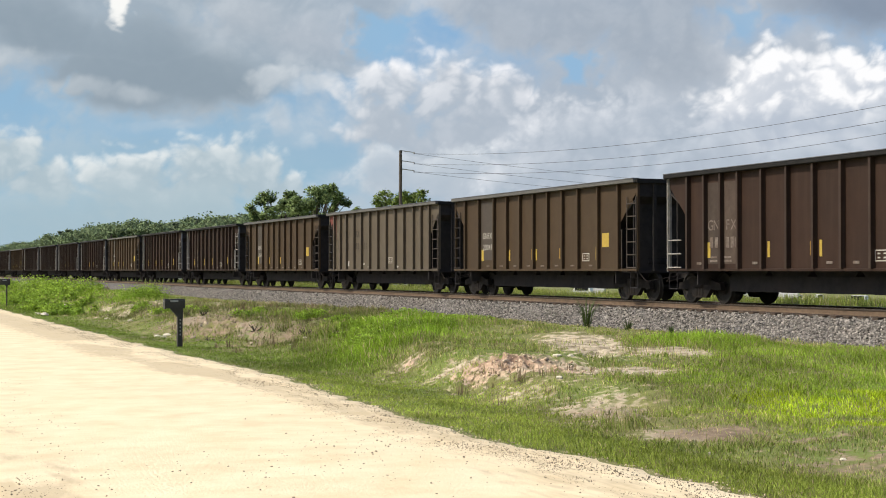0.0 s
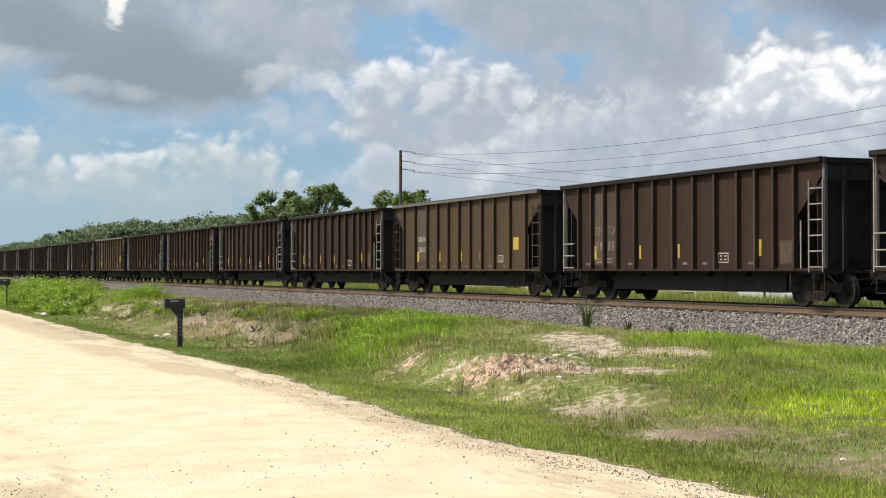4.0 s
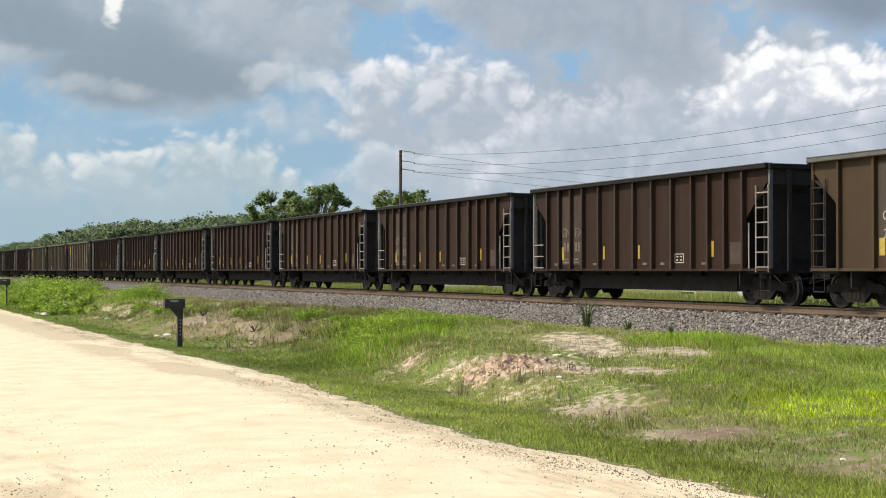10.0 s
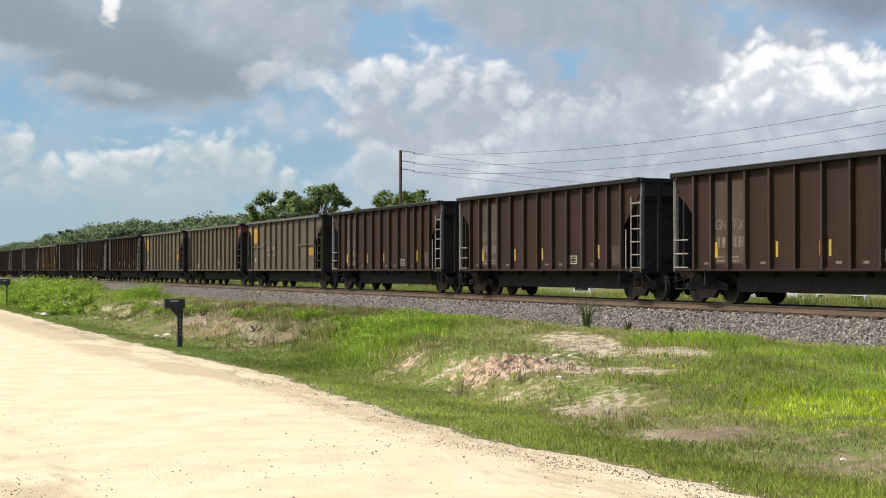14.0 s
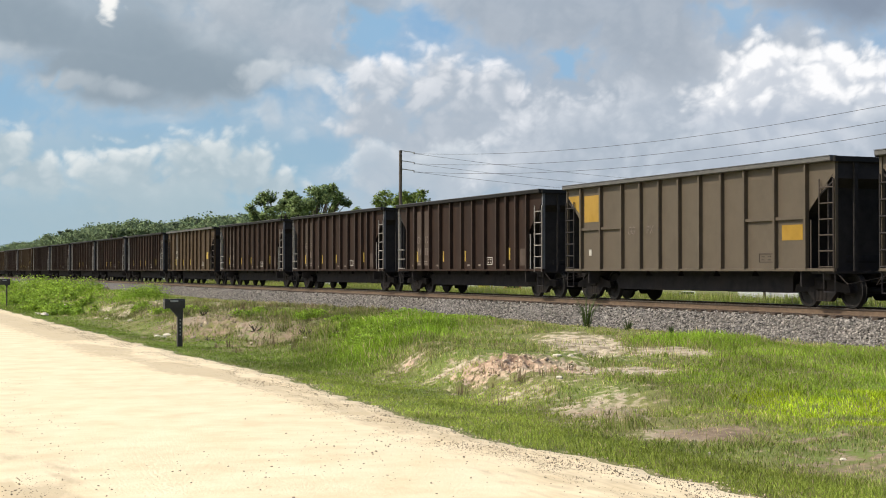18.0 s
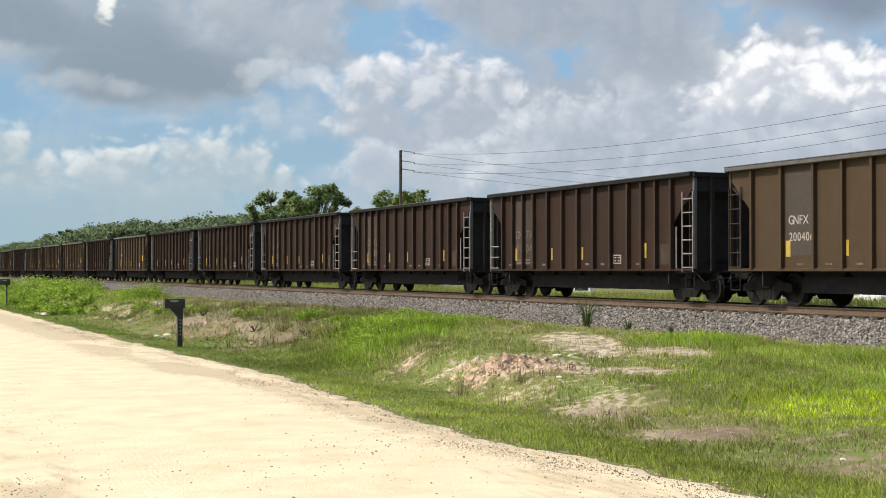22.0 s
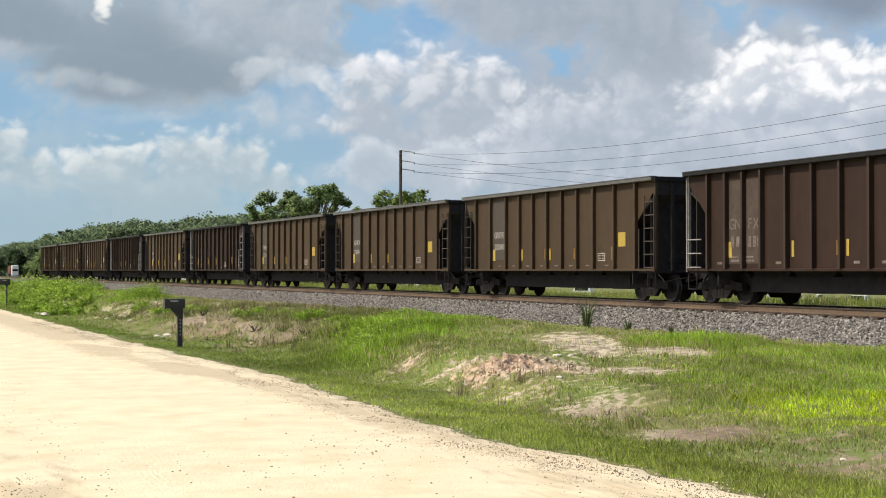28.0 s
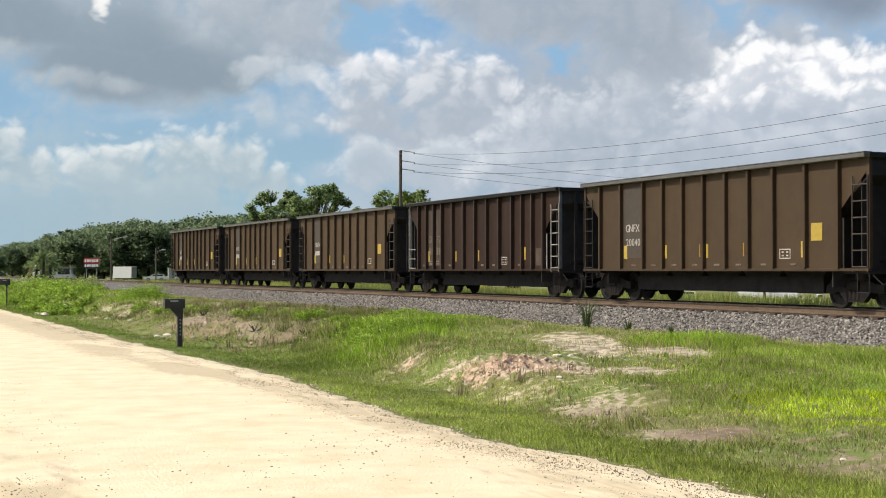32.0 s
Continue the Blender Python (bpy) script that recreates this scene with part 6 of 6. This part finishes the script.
    col = layer(col, [(-4.9, 3.5, 2.2, 0.75), (-5.8, 3.25, 1.4, 0.4), (-3.6, 3.3, 1.2, 0.4)], 0.05, 0.3, 0.8, srgb(143, 158, 172), srgb(160, 174, 187), 0.8, 0.7)
    col = layer(col, [(-2.9, 3.4, 0.85, 0.36), (-6.7, 3.2, 0.6, 0.22), (-7.5, 3.75, 1.1, 0.28)], 0.5, 0.9, 1.6, srgb(190, 201, 212), srgb(226, 231, 236), 0.8, 0.5, 0.1)
    col = layer(col, [(0.6, 4.9, 1.3, 0.75), (1.8, 4.6, 1.9, 1.0), (3.6, 4.2, 1.6, 1.4), (3.0, 5.0, 3.4, 1.1), (6.8, 5.0, 2.6, 1.05), (9.5, 5.0, 3.4, 1.3), (3, 8, 8, 3), (11, 7.5, 6, 3)], 0.14, 0.34, 0.5, srgb(156, 168, 181), srgb(216, 222, 229), 0.75, 0.94, 0.12)
    col = layer(col, [(7.0, 4.65, 1.6, 0.72), (8.6, 4.9, 1.6, 0.6)], 0.12, 0.3, 0.7, srgb(128, 143, 162), srgb(158, 169, 184), 0.8, 0.85)
    # the left deck: dark level belly, paler shoulder, stray puffs
    col = layer(col, [(-5.7, 3.38, 1.9, 0.55), (-4.4, 3.45, 1.6, 0.55), (-6.9, 4.1, 1.5, 0.6), (-5.6, 4.05, 1.5, 0.7), (-7.6, 4.5, 1.4, 0.6)], 0.10, 0.28, 0.55, srgb(140, 156, 171), srgb(164, 178, 192), 0.9, 0.82)
    col = layer(col, [(-3.7, 4.45, 1.5, 0.65), (-2.6, 4.2, 1.2, 0.65)], 0.15, 0.4, 0.9, srgb(174, 184, 197), srgb(208, 214, 223), 0.7, 0.75, 0.2)
    col = layer(col, [(-6.5, 3.2, 0.95, 0.2), (-5.5, 3.14, 0.7, 0.14), (-7.6, 3.62, 0.75, 0.36), (-5.2, 2.62, 0.85, 0.13)], 0.25, 0.4, 0.9, srgb(182, 193, 204), srgb(210, 217, 225), 0.7, 0.45, 0.15)
    col = layer(col, [(-3.25, 3.4, 0.55, 0.3), (-3.1, 2.75, 0.3, 0.42), (-2.3, 3.35, 0.9, 0.3)], 0.3, 0.3, 0.7, srgb(188, 198, 209), srgb(224, 229, 235), 0.9, 0.55, 0.3, True)
    # blue gaps and a bright rift
    for cu, cv, ru, rv, k in ((-1.15, 4.2, 0.66, 0.46, 0.92), (2.2, 3.6, 0.42, 0.34, 0.92), (5.1, 4.4, 0.42, 0.36, 0.7), (-7.7, 2.9, 1.1, 0.55, 0.7), (-5.2, 2.5, 1.7, 0.34, 0.4)):
        f = ease(-0.15, 0.75, 1 - np.sqrt(((PU - cu) / ru) ** 2 + ((PV - cv) / rv) ** 2) - 0.6 * small_at[0][0] + 0.5 * soft)[..., None] * k
        col = col * (1 - f) + srgb(146, 185, 217) * f
    f = ease(-0.1, 0.7, 1 - np.sqrt(((PU + 5.85) / 0.26) ** 2 + ((PV - 4.7) / 0.36) ** 2) + 0.7 * small_at[0][0])[..., None]
    col = col * (1 - f) + srgb(250, 250, 250) * f
    col[..., 2] *= 1 + 0.012 * ease(-2, 2, U) - 0.025 * ease(-1, -4, U)
    a = radians(22.26) + np.radians(U * 2.184)
    e = np.radians(V * 2.184)
    r = 3400.0
    P = np.stack([r * np.cos(e) * np.sin(a), r * np.cos(e) * np.cos(a), r * np.sin(e)], -1).reshape(-1, 3)
    i = np.arange(nu * nv).reshape(nu, nv)
    q = np.stack([i[:-1, :-1], i[1:, :-1], i[1:, 1:], i[:-1, 1:]], -1).reshape(-1, 4)
    m = bpy.data.materials.new("cloudy_sky")
    m.use_nodes = True
    n, l = m.node_tree.nodes, m.node_tree.links
    n.remove(n["Principled BSDF"])
    em, at = n.new("ShaderNodeEmission"), n.new("ShaderNodeAttribute")
    at.attribute_name = "tint"
    l.new(at.outputs["Color"], em.inputs["Color"])
    l.new(em.outputs[0], n["Material Output"].inputs["Surface"])
    ob = new("backdrop", raw_mesh("backdrop", P, q, m, np.clip(col, 0, 1).reshape(-1, 3), smooth=True))
    ob.location = EYE
    return tagged(ob, "summer sky with white heaped clouds and grey decks", "sky", kind="structure")


SKY = cloud_sky()

# ---- sleepers ----
SLEEPER = mesh_of(boxes((-1.30, 1.30, -0.115, 0.115, -0.36, -0.168), bevel=0.012), "sleeper", M["sleeper"])
for i in range(190):
    s = part("sleeper", SLEEPER, None, bed)
    s.location = (TRACK_X + 0.03 * math.sin(i * 7.3), 12 + i * 0.52, RAIL_Z)


# ---- what moves ----
def motions():
    # the sky drifts slowly to the left and upwards
    q = Matrix.Translation(EYE)
    ax = Vector((math.cos(YAW), -math.sin(YAW), 0))
    walk(SKY, [(0.0, q @ Matrix.Rotation(radians(-0.30), 4, "Z") @ Matrix.Rotation(radians(-0.17), 4, ax)),
               (16.0, q),
               (32.0, q @ Matrix.Rotation(radians(0.30), 4, "Z") @ Matrix.Rotation(radians(0.17), 4, ax))])
    walk(MOVING_CAR, [(t, pose(93.6, -344.0 + 21.0 * t, MOVING_CAR.location.z)) for t in (0, 16, 32)])
    # traffic beyond the crossing: two going left, a lorry coming right
    for what, p0, p1, d, turn in ((box_tr, 1053, 221, 284, 55), (GREY_VAN, 652, 108.5, 268, 68), (LORRY, -243, 64, 290, 178)):
        walk(what, [(t, spot_at(p0 + (p1 - p0) * t / 32, d, turn)) for t in range(0, 33, 4)])
    for k, kind, car in CARS:
        y = car.location.y
        walk(car, [(t, pose(TRACK_X, y + RUN[0][1] - run, RAIL_Z)) for t, run in RUN])
        # wheels turn while the car is within about 130 m
        t0, t1 = max(0.0, (y - 130) / SPEED), min(32.0, (y - 5) / SPEED)
        f0, f1 = int(t0 * FPS), int(t1 * FPS)
        if f1 <= f0:
            continue
        for truck in [o for o in car.children if o.name.split(".")[0] == "truck"]:
            for w in [o for o in truck.children if o.name.split(".")[0] == "wheelset"]:
                at = w.location.copy()
                rows = [(f / FPS, pose(*at, math.degrees(f / FPS * SPEED / 0.457))) for f in range(f0, f1 + 1)]
                if f0 > 0:
                    rows.insert(0, (0.0, rows[0][1]))
                if f1 < 32 * FPS:
                    rows.append((32.0, rows[-1][1]))
                walk(w, rows)


motions()
